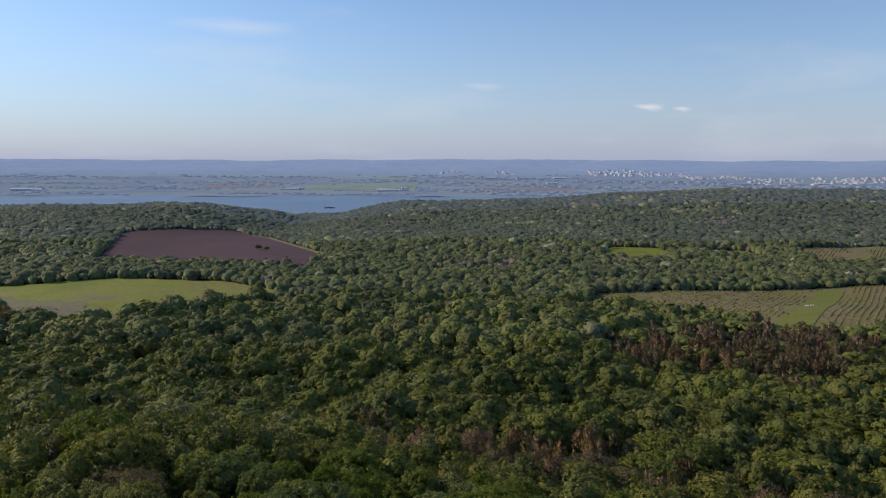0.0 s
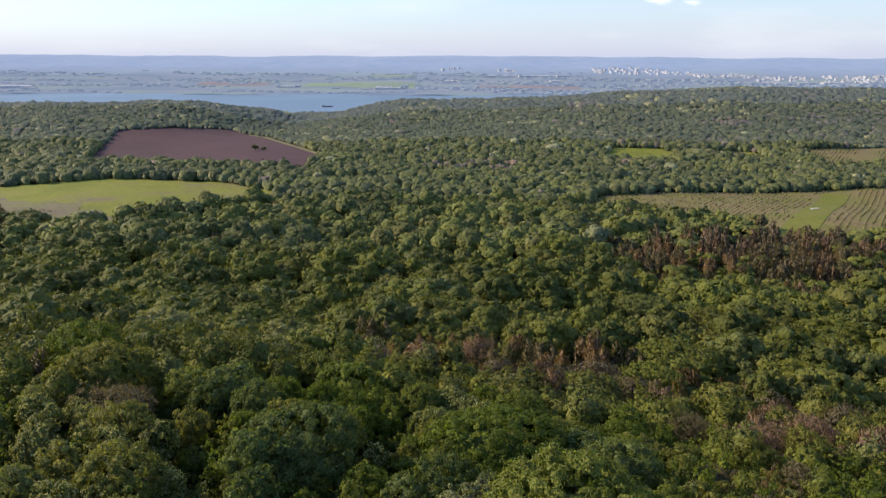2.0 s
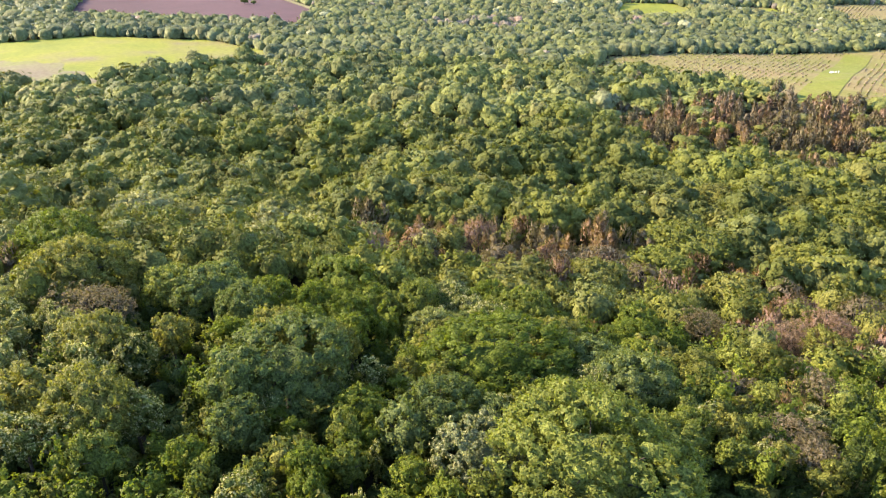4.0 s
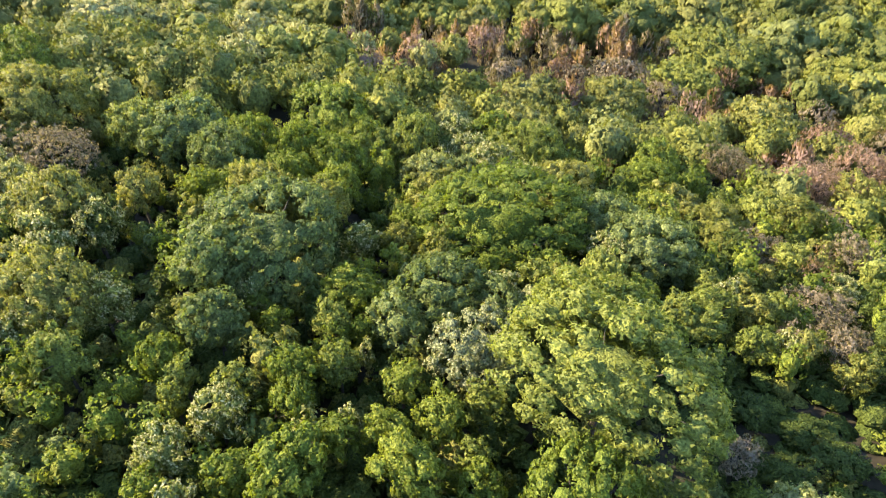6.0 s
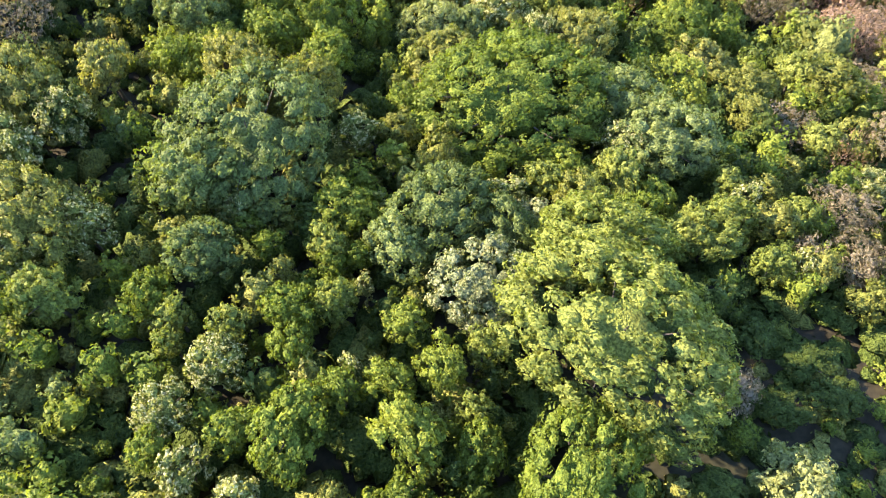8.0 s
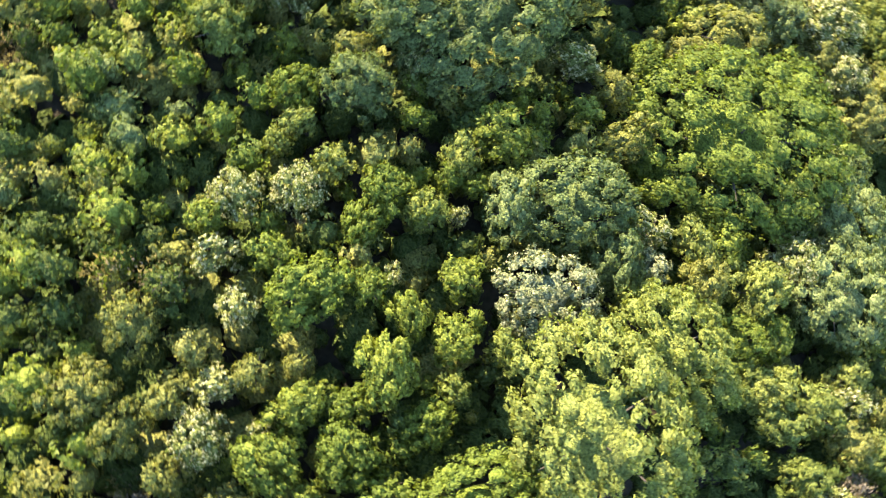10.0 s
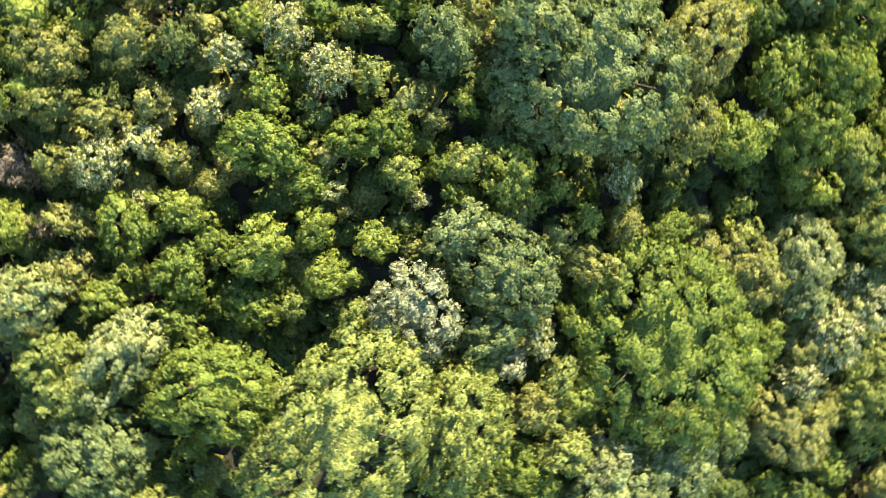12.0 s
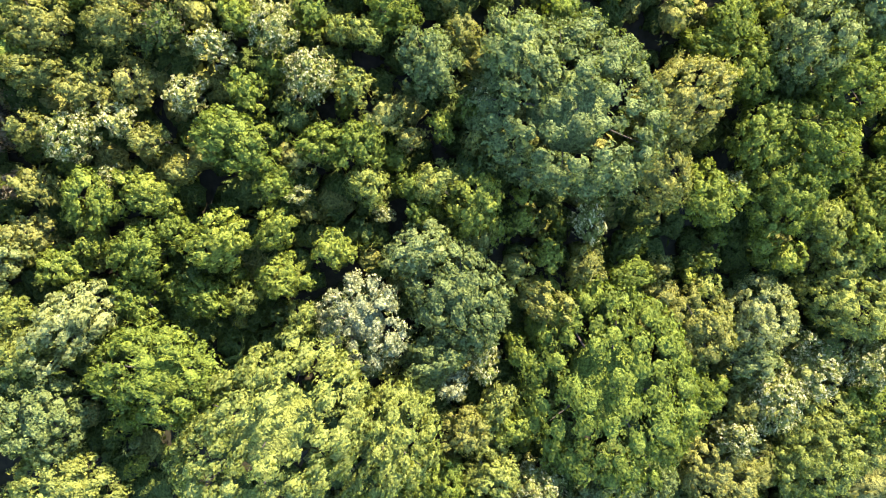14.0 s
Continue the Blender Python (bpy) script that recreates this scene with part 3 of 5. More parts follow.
def trunk(seed, R, height):
    g = np.random.default_rng(seed + 77)
    r = 0.045 * height ** 0.9 * 0.6
    fork = 0.42 * height
    bits = [tube([(0, 0, -0.6), (0.02 * R, 0, 0.25 * height), (0.03 * R, 0.02 * R, fork), (0, 0.05 * R, 0.85 * height)], [r * 1.35, r, 0.8 * r, 0.15 * r])]
    for i in range(5):
        t = i * 1.26 + g.uniform(-0.3, 0.3)
        z = fork * g.uniform(0.75, 1.3)
        e = np.array([math.cos(t) * R * 0.75, math.sin(t) * R * 0.75, z + 0.3 * height])
        bits.append(tube([(0.03 * R, 0.01 * R, z), (*(e[:2] * 0.5), z + 0.2 * height), tuple(e)], [0.5 * r, 0.35 * r, 0.1 * r], 5))
    return np.concatenate(bits)


def part(name, data, parent, label=""):
    ob = new(name, data)
    ob.parent = parent
    return tagged(ob, label)


SIZES = {  # radius, crown's foot, top, and for trees far down the slope: tuft, sprays on each tuft, leaf, raggedness
    "shrub": (1.5, 1.0, 5.6, 0.7, 9, 0.225, 0.24),
    "tree": (2.8, 1.8, 7.4, 0.84, 11, 0.23, 0.19),
    "big": (5.2, 2.4, 9.8, 0.98, 12, 0.238, 0.14),
    "great": (7.2, 2.4, 11.5, 1.05, 13, 0.243, 0.11),
}
BOUGHS = {"shrub": (0.5, 9, 7, 0.12, 0.16, 0.45, 0.1), "tree": (0.7, 14, 8, 0.135, 0.12, 0.5, 0.13), "big": (0.9, 15, 9, 0.145, 0.06, 0.47, 0.03), "great": (1.0, 18, 10, 0.148, 0.05, 0.45, 0.02)}     # bough, tufts, leaves, leaf, raggedness, heart, gaps
SLOPE_BOUGHS = {"shrub": (0.6, 6, 4, 0.2, 0.16, 0.5, 0.1), "tree": (1.0, 9, 5, 0.24, 0.1, 0.65, 0.06), "big": (1.25, 11, 6, 0.26, 0.07, 0.68, 0.03), "great": (1.4, 13, 7, 0.28, 0.06, 0.7, 0.02)}
WORDS = {"oak": "mid-green broadleaf", "dark": "dark green broadleaf", "lime": "bright yellow-green broadleaf", "grey": "grey-green broadleaf", "silver": "pale silvery-leaved",
         "olive": "dull olive-green", "russet": "russet-brown withered", "brown": "almost bare brown", "cream": "cream-tipped flowering",
         "pale": "pale yellow-green broadleaf"}
PROTO = {}


def tree(size, species, x, y, r, top, seed=0):
    """A tree or shrub of its own, of radius r, its crown's top at the height top over the ground."""
    R, low, high, tuft, sprays, leaf, ragged = SIZES[size]
    far = y > 110
    key = (size, species, seed, far)
    s = r / R
    m = Matrix.LocRotScale((x, y, float(land(x, y)) - 0.1), Euler((0, 0, radians((x * 57.3 + y * 31.7) % 360))), (s * (1 + 0.16 * math.sin(7 * x + 3 * y)), s * (1 - 0.16 * math.sin(7 * x + 3 * y)), top / high))
    if key not in PROTO:
        number = sum(map(ord, size + species)) + 13 * seed
        ob = new("shrub" if size == "shrub" else "tree")
        bare = species in ("brown", "russet")
        part("trunk", quad_mesh("trunk", trunk(number, R, high), [BARK]), ob)
        three = None
        if bare:
            k = 1 if far else 0.57
            body, nrm, mass = crown(number, R, low, high, tuft * k, 0 if far else 1, int(sprays / k), leaf * k, 0.72 if far else 0.36, ragged, 0.0, 0.74, bare)
        else:
            bough, tufts, leaves, blade, rough, heart, gap = (SLOPE_BOUGHS if far else BOUGHS)[size]
            body, nrm, mass, three = lobed_crown(number, R, low, high, bough, tufts, leaves, blade, rough, heart, gap, fine=1 if size == "shrub" else 2, swell=0.14 if size in ("big", "great") else 0.3)
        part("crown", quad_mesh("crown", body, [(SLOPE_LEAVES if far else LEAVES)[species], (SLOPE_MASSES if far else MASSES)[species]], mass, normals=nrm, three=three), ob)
        kind = {"shrub": "young tree", "tree": "tree", "big": "large spreading tree", "great": "very large spreading tree"}[size]
        tagged(ob, WORDS[species] + " " + kind + " in the dense mixed wood", "shrub" if size == "shrub" else "tree", "trees of the near wood")
        ob.matrix_basis = m
        PROTO[key] = ob
        return ob
    src = PROTO[key]
    keep = src.matrix_basis.copy()
    src.matrix_basis = Matrix()
    made = copy_thing(src, m)
    src.matrix_basis = keep
    return made


PLACED = []          # x, y, r of the trees that stand on their own


def put(size, species, x, y, r, top, seed=0):
    PLACED.append((x, y, r))
    return tree(size, species, x, y, r, top, seed)

# under the last stretch of the flight
put("great", "lime", 10.8, 56.0, 7.2, 12.3, 0)
put("great", "grey", -15.6, 73.2, 7.3, 10.4, 1)
put("big", "lime", 11.4, 64.0, 4.6, 10.4, 0)
put("big", "oak", 8.3, 47.2, 4.6, 9.4, 1)
put("tree", "pale", 5.2, 40.8, 3.01, 9.0, 0)
put("big", "grey", 12.7, 38.7, 3.67, 8.5, 1)
put("big", "lime", 18.1, 41.0, 3.76, 8.0, 0)
put("tree", "lime", 8.0, 37.0, 2.63, 8.0, 1)
put("big", "silver", 2.7, 60.7, 3.73, 8.0, 0)
put("big", "grey", -0.5, 67.5, 4.42, 8.0, 1)
put("tree", "grey", 4.6, 66.3, 2.9, 7.0, 0)
put("tree", "grey", -3.3, 64.0, 2.58, 7.5, 1)
put("tree", "oak", -7.5, 67.6, 2.53, 7.0, 0)
put("tree", "oak", -1.9, 50.0, 2.57, 7.8, 1)
put("tree", "oak", -9.2, 50.2, 2.86, 7.6, 0)
put("tree", "oak", -4.5, 44.6, 2.06, 6.6, 1)
put("tree", "oak", -3.6, 40.7, 2.36, 6.8, 0)
put("shrub", "olive", -3.7, 36.5, 1.61, 6.1, 1)
put("tree", "oak", -0.1, 44.4, 2.4, 6.9, 0)
put("shrub", "oak", 1.6, 39.0, 1.83, 6.3, 1)
put("shrub", "olive", 0.9, 35.8, 1.63, 6.1, 0)
put("tree", "oak", 0.1, 54.4, 2.12, 6.6, 1)
put("tree", "oak", 2.6, 49.1, 1.91, 6.4, 0)
put("shrub", "oak", 3.4, 44.1, 1.67, 6.2, 1)
put("shrub", "lime", 2.3, 51.8, 1.27, 5.8, 0)
put("shrub", "lime", 2.9, 56.3, 1.55, 6.1, 1)
put("shrub", "oak", -2.7, 57.7, 1.8, 6.3, 0)
put("tree", "oak", -3.4, 53.5, 1.85, 6.4, 1)
put("shrub", "oak", -6.7, 53.0, 1.67, 6.2, 0)
put("tree", "lime", -7.5, 59.5, 1.88, 6.4, 1)
put("shrub", "cream", -6.1, 54.6, 0.92, 5.5, 0)
put("shrub", "cream", -5.6, 61.0, 0.87, 5.4, 1)
put("shrub", "oak", -8.0, 62.5, 1.31, 5.8, 0)
put("shrub", "oak", -6.3, 63.4, 1.1, 5.7, 1)
put("tree", "oak", -10.2, 55.8, 1.88, 6.4, 0)
put("tree", "oak", -10.7, 58.6, 2.12, 6.6, 1)
put("shrub", "oak", -13.0, 64.1, 1.31, 5.8, 0)
put("shrub", "olive", -11.5, 62.0, 1.21, 5.7, 1)
put("shrub", "olive", -12.2, 66.8, 1.34, 5.9, 0)
put("shrub", "oak", -14.6, 65.9, 1.24, 5.8, 1)
put("tree", "grey", -17.0, 62.6, 2.63, 8.0, 0)
put("tree", "cream", -14.8, 54.4, 2.06, 6.6, 1)
put("shrub", "lime", -14.6, 57.2, 1.46, 6.0, 0)
put("shrub", "oak", -12.9, 50.2, 1.64, 6.2, 1)
put("shrub", "cream", -12.0, 46.0, 1.55, 6.1, 0)
put("shrub", "cream", -15.6, 47.6, 1.7, 6.2, 1)
put("shrub", "cream", -9.4, 41.6, 1.53, 6.1, 0)
put("tree", "cream", -7.7, 38.8, 2.08, 6.6, 1)
put("shrub", "olive", -8.2, 43.7, 1.55, 6.1, 0)
put("shrub", "olive", -6.5, 46.1, 1.23, 5.8, 1)
put("shrub", "olive", -11.9, 42.3, 1.61, 6.1, 0)
put("shrub", "olive", -11.0, 39.2, 1.79, 6.3, 1)
put("tree", "olive", -11.5, 35.8, 1.99, 6.5, 0)
put("tree", "olive", -14.9, 35.6, 2.29, 6.8, 1)
put("tree", "olive", -15.8, 40.7, 2.18, 6.7, 0)
put("shrub", "dark", -16.1, 43.8, 1.8, 6.3, 1)
put("tree", "cream", -17.6, 51.3, 2.02, 6.5, 0)
put("shrub", "oak", -17.8, 49.0, 1.42, 6.0, 1)
put("shrub", "lime", -18.2, 55.8, 1.02, 5.6, 0)
put("shrub", "lime", -18.3, 57.9, 1.45, 6.0, 1)
put("tree", "oak", -20.2, 59.6, 1.87, 6.4, 0)
put("shrub", "olive", -19.6, 64.6, 1.73, 6.2, 1)
put("shrub", "olive", -7.6, 35.6, 1.6, 6.1, 0)
put("shrub", "oak", -0.2, 40.7, 1.02, 5.6, 1)
put("shrub", "oak", -2.4, 46.3, 1.58, 6.1, 0)
put("shrub", "cream", -5.3, 41.4, 0.89, 5.4, 1)
put("tree", "grey", -18.5, 69.1, 3.5, 10.0, 0)
put("big", "olive", -17.8, 81.9, 3.98, 9.5, 1)
put("big", "olive", -12.8, 80.9, 3.65, 8.5, 0)
put("tree", "oak", -24.7, 85.0, 2.55, 7.0, 1)
put("tree", "oak", -21.8, 87.8, 2.63, 7.1, 0)
put("shrub", "oak", -22.9, 83.4, 1.77, 6.3, 1)
put("big", "grey", -24.5, 91.9, 3.68, 9.0, 0)
put("big", "oak", -22.7, 95.9, 3.7, 9.0, 1)
put("tree", "lime", -26.9, 97.5, 2.2, 6.7, 0)
put("tree", "dark", -22.0, 91.4, 2.42, 6.9, 1)
put("tree", "oak", -17.1, 89.8, 2.96, 8.0, 0)
put("big", "oak", -17.0, 94.8, 3.76, 9.0, 1)
put("big", "oak", -12.5, 93.2, 3.81, 8.5, 0)
put("tree", "oak", -11.0, 86.3, 2.95, 8.0, 1)
put("shrub", "cream", -12.7, 88.6, 1.31, 5.8, 0)
put("tree", "lime", -10.4, 98.4, 2.66, 7.1, 1)
put("tree", "oak", -11.0, 102.7, 3.05, 7.5, 0)
put("tree", "lime", -7.9, 101.1, 2.44, 6.9, 1)
put("shrub", "cream", -7.6, 76.9, 1.81, 6.3, 0)
put("shrub", "oak", -4.4, 74.2, 1.48, 6.0, 1)
put("tree", "olive", -3.7, 77.5, 1.95, 6.5, 0)
put("tree", "oak", -3.7, 81.2, 2.12, 6.6, 1)
put("shrub", "dark", -6.2, 80.8, 1.36, 5.9, 0)
put("shrub", "olive", -4.7, 84.3, 1.19, 5.7, 1)
put("shrub", "olive", -2.3, 84.8, 1.64, 6.2, 0)
put("tree", "olive", -0.7, 74.4, 2.26, 6.8, 1)
put("great", "oak", 5.7, 81.3, 8.69, 9.5, 0)
put("tree", "olive", 0.1, 88.9, 3.45, 7.5, 1)
put("big", "pale", -1.6, 94.8, 3.61, 7.0, 0)
put("shrub", "cream", 0.2, 100.0, 1.55, 6.1, 1)
put("tree", "grey", 2.7, 95.0, 2.45, 6.9, 0)
put("tree", "oak", 5.9, 90.7, 2.39, 6.9, 1)
put("tree", "cream", 10.0, 95.4, 2.53, 7.0, 0)
put("tree", "cream", 5.7, 98.1, 3.18, 7.6, 1)
put("tree", "cream", 3.1, 101.5, 3.22, 7.7, 0)
put("big", "lime", -3.7, 102.5, 3.79, 8.2, 1)
put("tree", "cream", 1.4, 107.3, 2.99, 7.4, 0)
put("great", "lime", 8.8, 105.7, 5.32, 7.0, 1)
put("tree", "oak", 6.5, 109.0, 3.43, 7.9, 0)
put("big", "olive", 14.4, 94.8, 4.2, 7.0, 1)
put("tree", "lime", 13.2, 101.9, 2.7, 7.2, 0)
put("shrub", "cream", 5.0, 70.5, 1.71, 6.2, 1)
put("shrub", "lime", 8.3, 72.3, 1.76, 6.3, 0)
put("shrub", "oak", 10.5, 73.9, 1.8, 6.3, 1)
put("tree", "olive", 10.8, 69.9, 2.22, 6.7, 0)
put("tree", "oak", 15.5, 68.8, 1.97, 6.5, 0)
put("shrub", "lime", 7.6, 65.6, 1.63, 6.2, 1)
put("shrub", "silver", 7.2, 68.3, 1.43, 6.0, 0)
put("tree", "lime", 14.7, 72.9, 2.6, 7.1, 1)
put("tree", "cream", 15.9, 77.2, 2.74, 7.2, 0)
put("tree", "dark", 14.1, 79.4, 2.22, 6.7, 1)
put("shrub", "oak", 3.9, 73.2, 1.5, 6.0, 0)
put("big", "grey", 16.7, 82.7, 4.62, 8.5, 1)
put("big", "grey", 19.8, 77.5, 4.58, 8.5, 0)
put("tree", "lime", 23.2, 69.0, 2.3, 6.0, 0)
put("shrub", "cream", 25.6, 71.6, 1.7, 5.6, 1)
put("tree", "olive", 27.3, 69.4, 2.0, 5.6, 0)
put("shrub", "lime", 24.6, 73.6, 1.7, 5.6, 1)
put("shrub", "olive", 28.0, 73.2, 1.6, 5.2, 0)
put("shrub", "brown", 29.6, 66.2, 1.6, 4.4, 1)
put("shrub", "lime", 30.2, 70.8, 1.5, 4.8, 0)
put("shrub", "cream", 28.2, 64.6, 1.4, 4.6, 1)
put("shrub", "brown", 33.2, 64.4, 1.7, 4.6, 0)
put("shrub", "olive", 31.4, 76.6, 1.6, 5.0, 1)
put("tree", "lime", 21.4, 66.7, 2.46, 5.5, 0)
put("tree", "lime", 25.8, 64.5, 2.03, 5.0, 1)
put("tree", "brown", 35.1, 71.6, 2.76, 4.5, 0)
put("tree", "lime", 30.0, 69.7, 1.9, 5.0, 1)
put("tree", "olive", 29.5, 64.7, 1.96, 5.0, 0)
put("tree", "brown", 34.4, 66.9, 2.05, 4.5, 1)
put("tree", "olive", 32.3, 61.6, 1.88, 5.0, 0)
put("tree", "brown", 34.0, 83.6, 3.11, 5.0, 1)
put("tree", "lime", 41.5, 93.6, 3.11, 5.5, 0)
put("tree", "lime", 37.0, 81.2, 2.52, 5.0, 1)
put("tree", "olive", 30.8, 88.9, 3.28, 6.0, 0)
put("tree", "olive", 27.7, 93.4, 3.43, 6.0, 1)
put("big", "oak", 25.6, 98.5, 4.11, 7.0, 0)
put("big", "russet", 51.5, 104.0, 5.02, 6.0, 1)
put("tree", "brown", 47.1, 92.4, 3.55, 5.0, 0)
put("tree", "olive", 40.6, 81.5, 2.81, 5.0, 1)
put("tree", "cream", 38.7, 74.9, 2.1, 4.5, 0)
put("tree", "pale", 21.8, 47.6, 2.7, 7.2, 1)
put("tree", "oak", 16.0, 66.9, 2.2, 5.0, 1)
put("shrub", "lime", 17.9, 67.0, 1.72, 5.0, 0)
put("tree", "oak", 17.8, 71.3, 2.08, 5.5, 1)
# low trees given dark leaves: the great lime's shade put into their colour
put("tree", "dark", 26.8, 56.6, 2.0, 2.2, 0)
put("tree", "dark", 28.5, 54.0, 1.9, 2.2, 1)
put("tree", "dark", 24.2, 53.1, 1.8, 2.2, 0)
put("shrub", "brown", 21.0, 54.3, 1.71, 2.6, 1)
put("shrub", "dark", 23.8, 58.8, 1.7, 2.2, 0)
put("tree", "olive", 13.9, 97.8, 3.21, 6.0, 1)
put("tree", "olive", 6.8, 96.3, 3.26, 6.0, 0)
put("tree", "grey", 15.2, 89.2, 2.2, 6.0, 1)
put("tree", "lime", 11.7, 72.2, 2.07, 5.5, 0)
put("tree", "pale", 2.0, 33.6, 3.19, 9.0, 1)
put("tree", "lime", 5.8, 35.8, 2.39, 8.0, 0)
put("tree", "lime", 19.8, 67.5, 2.2, 6.0, 1)
put("shrub", "lime", 18.1, 65.8, 1.23, 5.0, 0)
put("shrub", "lime", 20.1, 69.1, 1.35, 5.5, 1)
put("tree", "oak", 24.0, 87.9, 3.28, 7.0, 0)
put("tree", "olive", 30.5, 84.3, 2.8, 6.2, 0)
put("tree", "oak", -3.5, 32.5, 1.91, 7.0, 1)
put("tree", "oak", -5.9, 30.0, 1.9, 7.0, 0)
put("tree", "olive", 0.0, 27.0, 2.13, 6.5, 1)
put("shrub", "brown", -7.5, 32.3, 1.57, 5.0, 0)
put("shrub", "brown", -3.5, 34.1, 1.02, 5.0, 1)
put("shrub", "olive", -0.3, 36.1, 1.65, 6.0, 0)
put("shrub", "olive", 2.4, 25.2, 1.58, 6.0, 1)
# beside it, and further down the slope
put("big", "lime", 11.8, 104.5, 4.32, 8.7, 0)
put("big", "brown", 39.2, 106.9, 3.58, 8.0, 1)
put("tree", "oak", 28.4, 104.1, 3.83, 8.3, 0)
put("big", "olive", 11.9, 112.9, 5.85, 8.0, 1)
put("tree", "russet", 46.2, 102.1, 2.74, 8.2, 0)
put("big", "russet", 49.4, 100.1, 3.53, 9.0, 1)
put("big", "olive", 52.1, 96.9, 3.17, 8.6, 0)
put("tree", "lime", 37.7, 91.9, 2.44, 7.3, 1)
put("tree", "olive", 40.6, 90.2, 3.37, 8.0, 0)
put("tree", "oak", 38.8, 117.4, 3.07, 7.7, 1)
put("tree", "brown", 65.3, 132.4, 3.76, 8.3, 1)
put("big", "olive", 56.9, 113.2, 4.43, 8.8, 0)
put("tree", "brown", 42.9, 81.4, 2.27, 7.1, 1)
put("big", "brown", -42.5, 90.6, 5.38, 8.0, 0)
put("big", "olive", -36.5, 78.5, 4.3, 8.7, 1)
put("tree", "lime", -5.9, 107.1, 3.47, 8.0, 0)
put("big", "lime", -35.5, 97.7, 4.44, 8.8, 1)
put("tree", "cream", -34.5, 72.3, 3.14, 7.8, 0)
put("big", "olive", -30.1, 64.8, 4.3, 8.7, 1)
put("tree", "dark", -32.2, 76.4, 2.65, 7.4, 0)
put("tree", "russet", -12.2, 130.0, 3.08, 9.0, 1)
put("tree", "russet", -16.7, 143.0, 2.57, 9.0, 0)
put("big", "russet", 7.6, 155.7, 5.33, 9.0, 1)
put("tree", "olive", 1.5, 144.7, 4.05, 9.0, 0)
put("tree", "russet", -4.9, 142.9, 3.41, 9.0, 1)
put("tree", "russet", 20.9, 144.4, 2.65, 9.0, 0)
put("great", "brown", 33.6, 148.0, 6.81, 8.0, 1)
put("big", "brown", 24.5, 142.2, 4.68, 8.0, 0)
put("big", "brown", 38.7, 137.2, 4.66, 8.0, 1)
put("tree", "brown", 11.1, 139.7, 3.94, 8.0, 0)
put("tree", "cream", -20.3, 138.9, 3.33, 7.9, 1)
put("tree", "cream", -26.2, 142.9, 3.45, 8.0, 0)
put("big", "cream", -31.5, 127.1, 4.1, 8.5, 1)
put("tree", "lime", -37.9, 143.9, 3.82, 8.3, 0)
put("big", "cream", -56.6, 137.1, 6.41, 10.2, 1)
put("tree", "olive", -43.1, 131.4, 3.53, 8.1, 0)
put("big", "oak", -14.7, 107.0, 6.29, 9.0, 1)
put("big", "grey", -30.7, 97.0, 5.08, 9.3, 0)
put("big", "olive", 14.1, 128.3, 6.21, 8.0, 1)
put("great", "olive", 27.7, 131.2, 7.07, 8.0, 0)
put("great", "oak", 55.3, 158.0, 11.64, 11.0, 1)
put("great", "lime", 45.1, 144.2, 6.8, 9.0, 0)
put("great", "grey", 69.1, 235.8, 10.12, 9.0, 1)
put("great", "olive", 86.7, 219.7, 9.26, 8.0, 0)
put("big", "oak", -21.7, 114.8, 4.1, 8.5, 1)
put("big", "oak", -4.2, 122.6, 4.35, 8.7, 0)
put("tree", "oak", 3.3, 127.8, 3.56, 8.1, 1)
put("big", "olive", 52.6, 124.8, 6.1, 10.0, 0)
put("great", "olive", -49.1, 100.0, 6.87, 10.6, 1)
put("great", "oak", -57.2, 110.0, 7.21, 10.9, 0)
put("big", "russet", 58.8, 117.6, 4.46, 9.9, 1)
put("big", "russet", 59.2, 107.1, 4.14, 9.6, 0)
put("big", "brown", 71.8, 120.4, 4.34, 9.8, 1)
put("tree", "olive", 46.7, 124.0, 2.44, 7.9, 0)
put("big", "dark", 78.5, 180.7, 5.67, 9.7, 1)
put("great", "oak", 78.1, 147.2, 8.24, 11.0, 0)
put("great", "olive", 94.2, 193.8, 8.87, 11.0, 1)
put("great", "oak", 107.4, 188.3, 10.72, 11.0, 0)
# pale-tipped bushes beside the flight
put("tree", "cream", -43.3, 73.4, 2.6, 7.5, 0)
put("tree", "cream", -39.6, 77.6, 2.4, 7, 1)
put("tree", "cream", -31.7, 75.9, 2.6, 7.5, 0)
put("tree", "pale", -39.0, 64.4, 2.4, 7, 1)
put("tree", "olive", -36.6, 67.8, 3.2, 7.5, 0)
put("tree", "cream", -33.9, 60.9, 2.4, 7, 1)
put("tree", "cream", -30.6, 61.9, 2.2, 6.8, 0)
put("tree", "lime", -27.0, 58.9, 2.4, 7, 1)
put("tree", "olive", -30.5, 83.2, 2.8, 7.5, 0)
put("tree", "cream", -26.6, 64.9, 2.4, 7, 1)
put("tree", "cream", -16.1, 67.5, 2.2, 6.5, 0)
put("tree", "lime", -8.6, 64.4, 2.0, 6.5, 1)
# pale bushes by the brow of the slope
put("tree", "cream", -47.6, 82.4, 2.4, 6.8, 0)
put("tree", "cream", -43.8, 84.9, 2.2, 6.5, 1)
put("tree", "cream", -50.8, 86.2, 2.5, 7.0, 1)
put("tree", "cream", -41.0, 82.3, 2.0, 6.2, 0)
put("tree", "pale", -53.6, 91.0, 2.6, 7.0, 0)
put("tree", "cream", -47.0, 88.8, 2.1, 6.4, 0)
put("tree", "cream", -55.4, 96.3, 2.6, 6.8, 1)
# the pale bushes of the clearing on the slope
put("tree", "pale", -61.8, 146.5, 2.80, 9.4, 0)
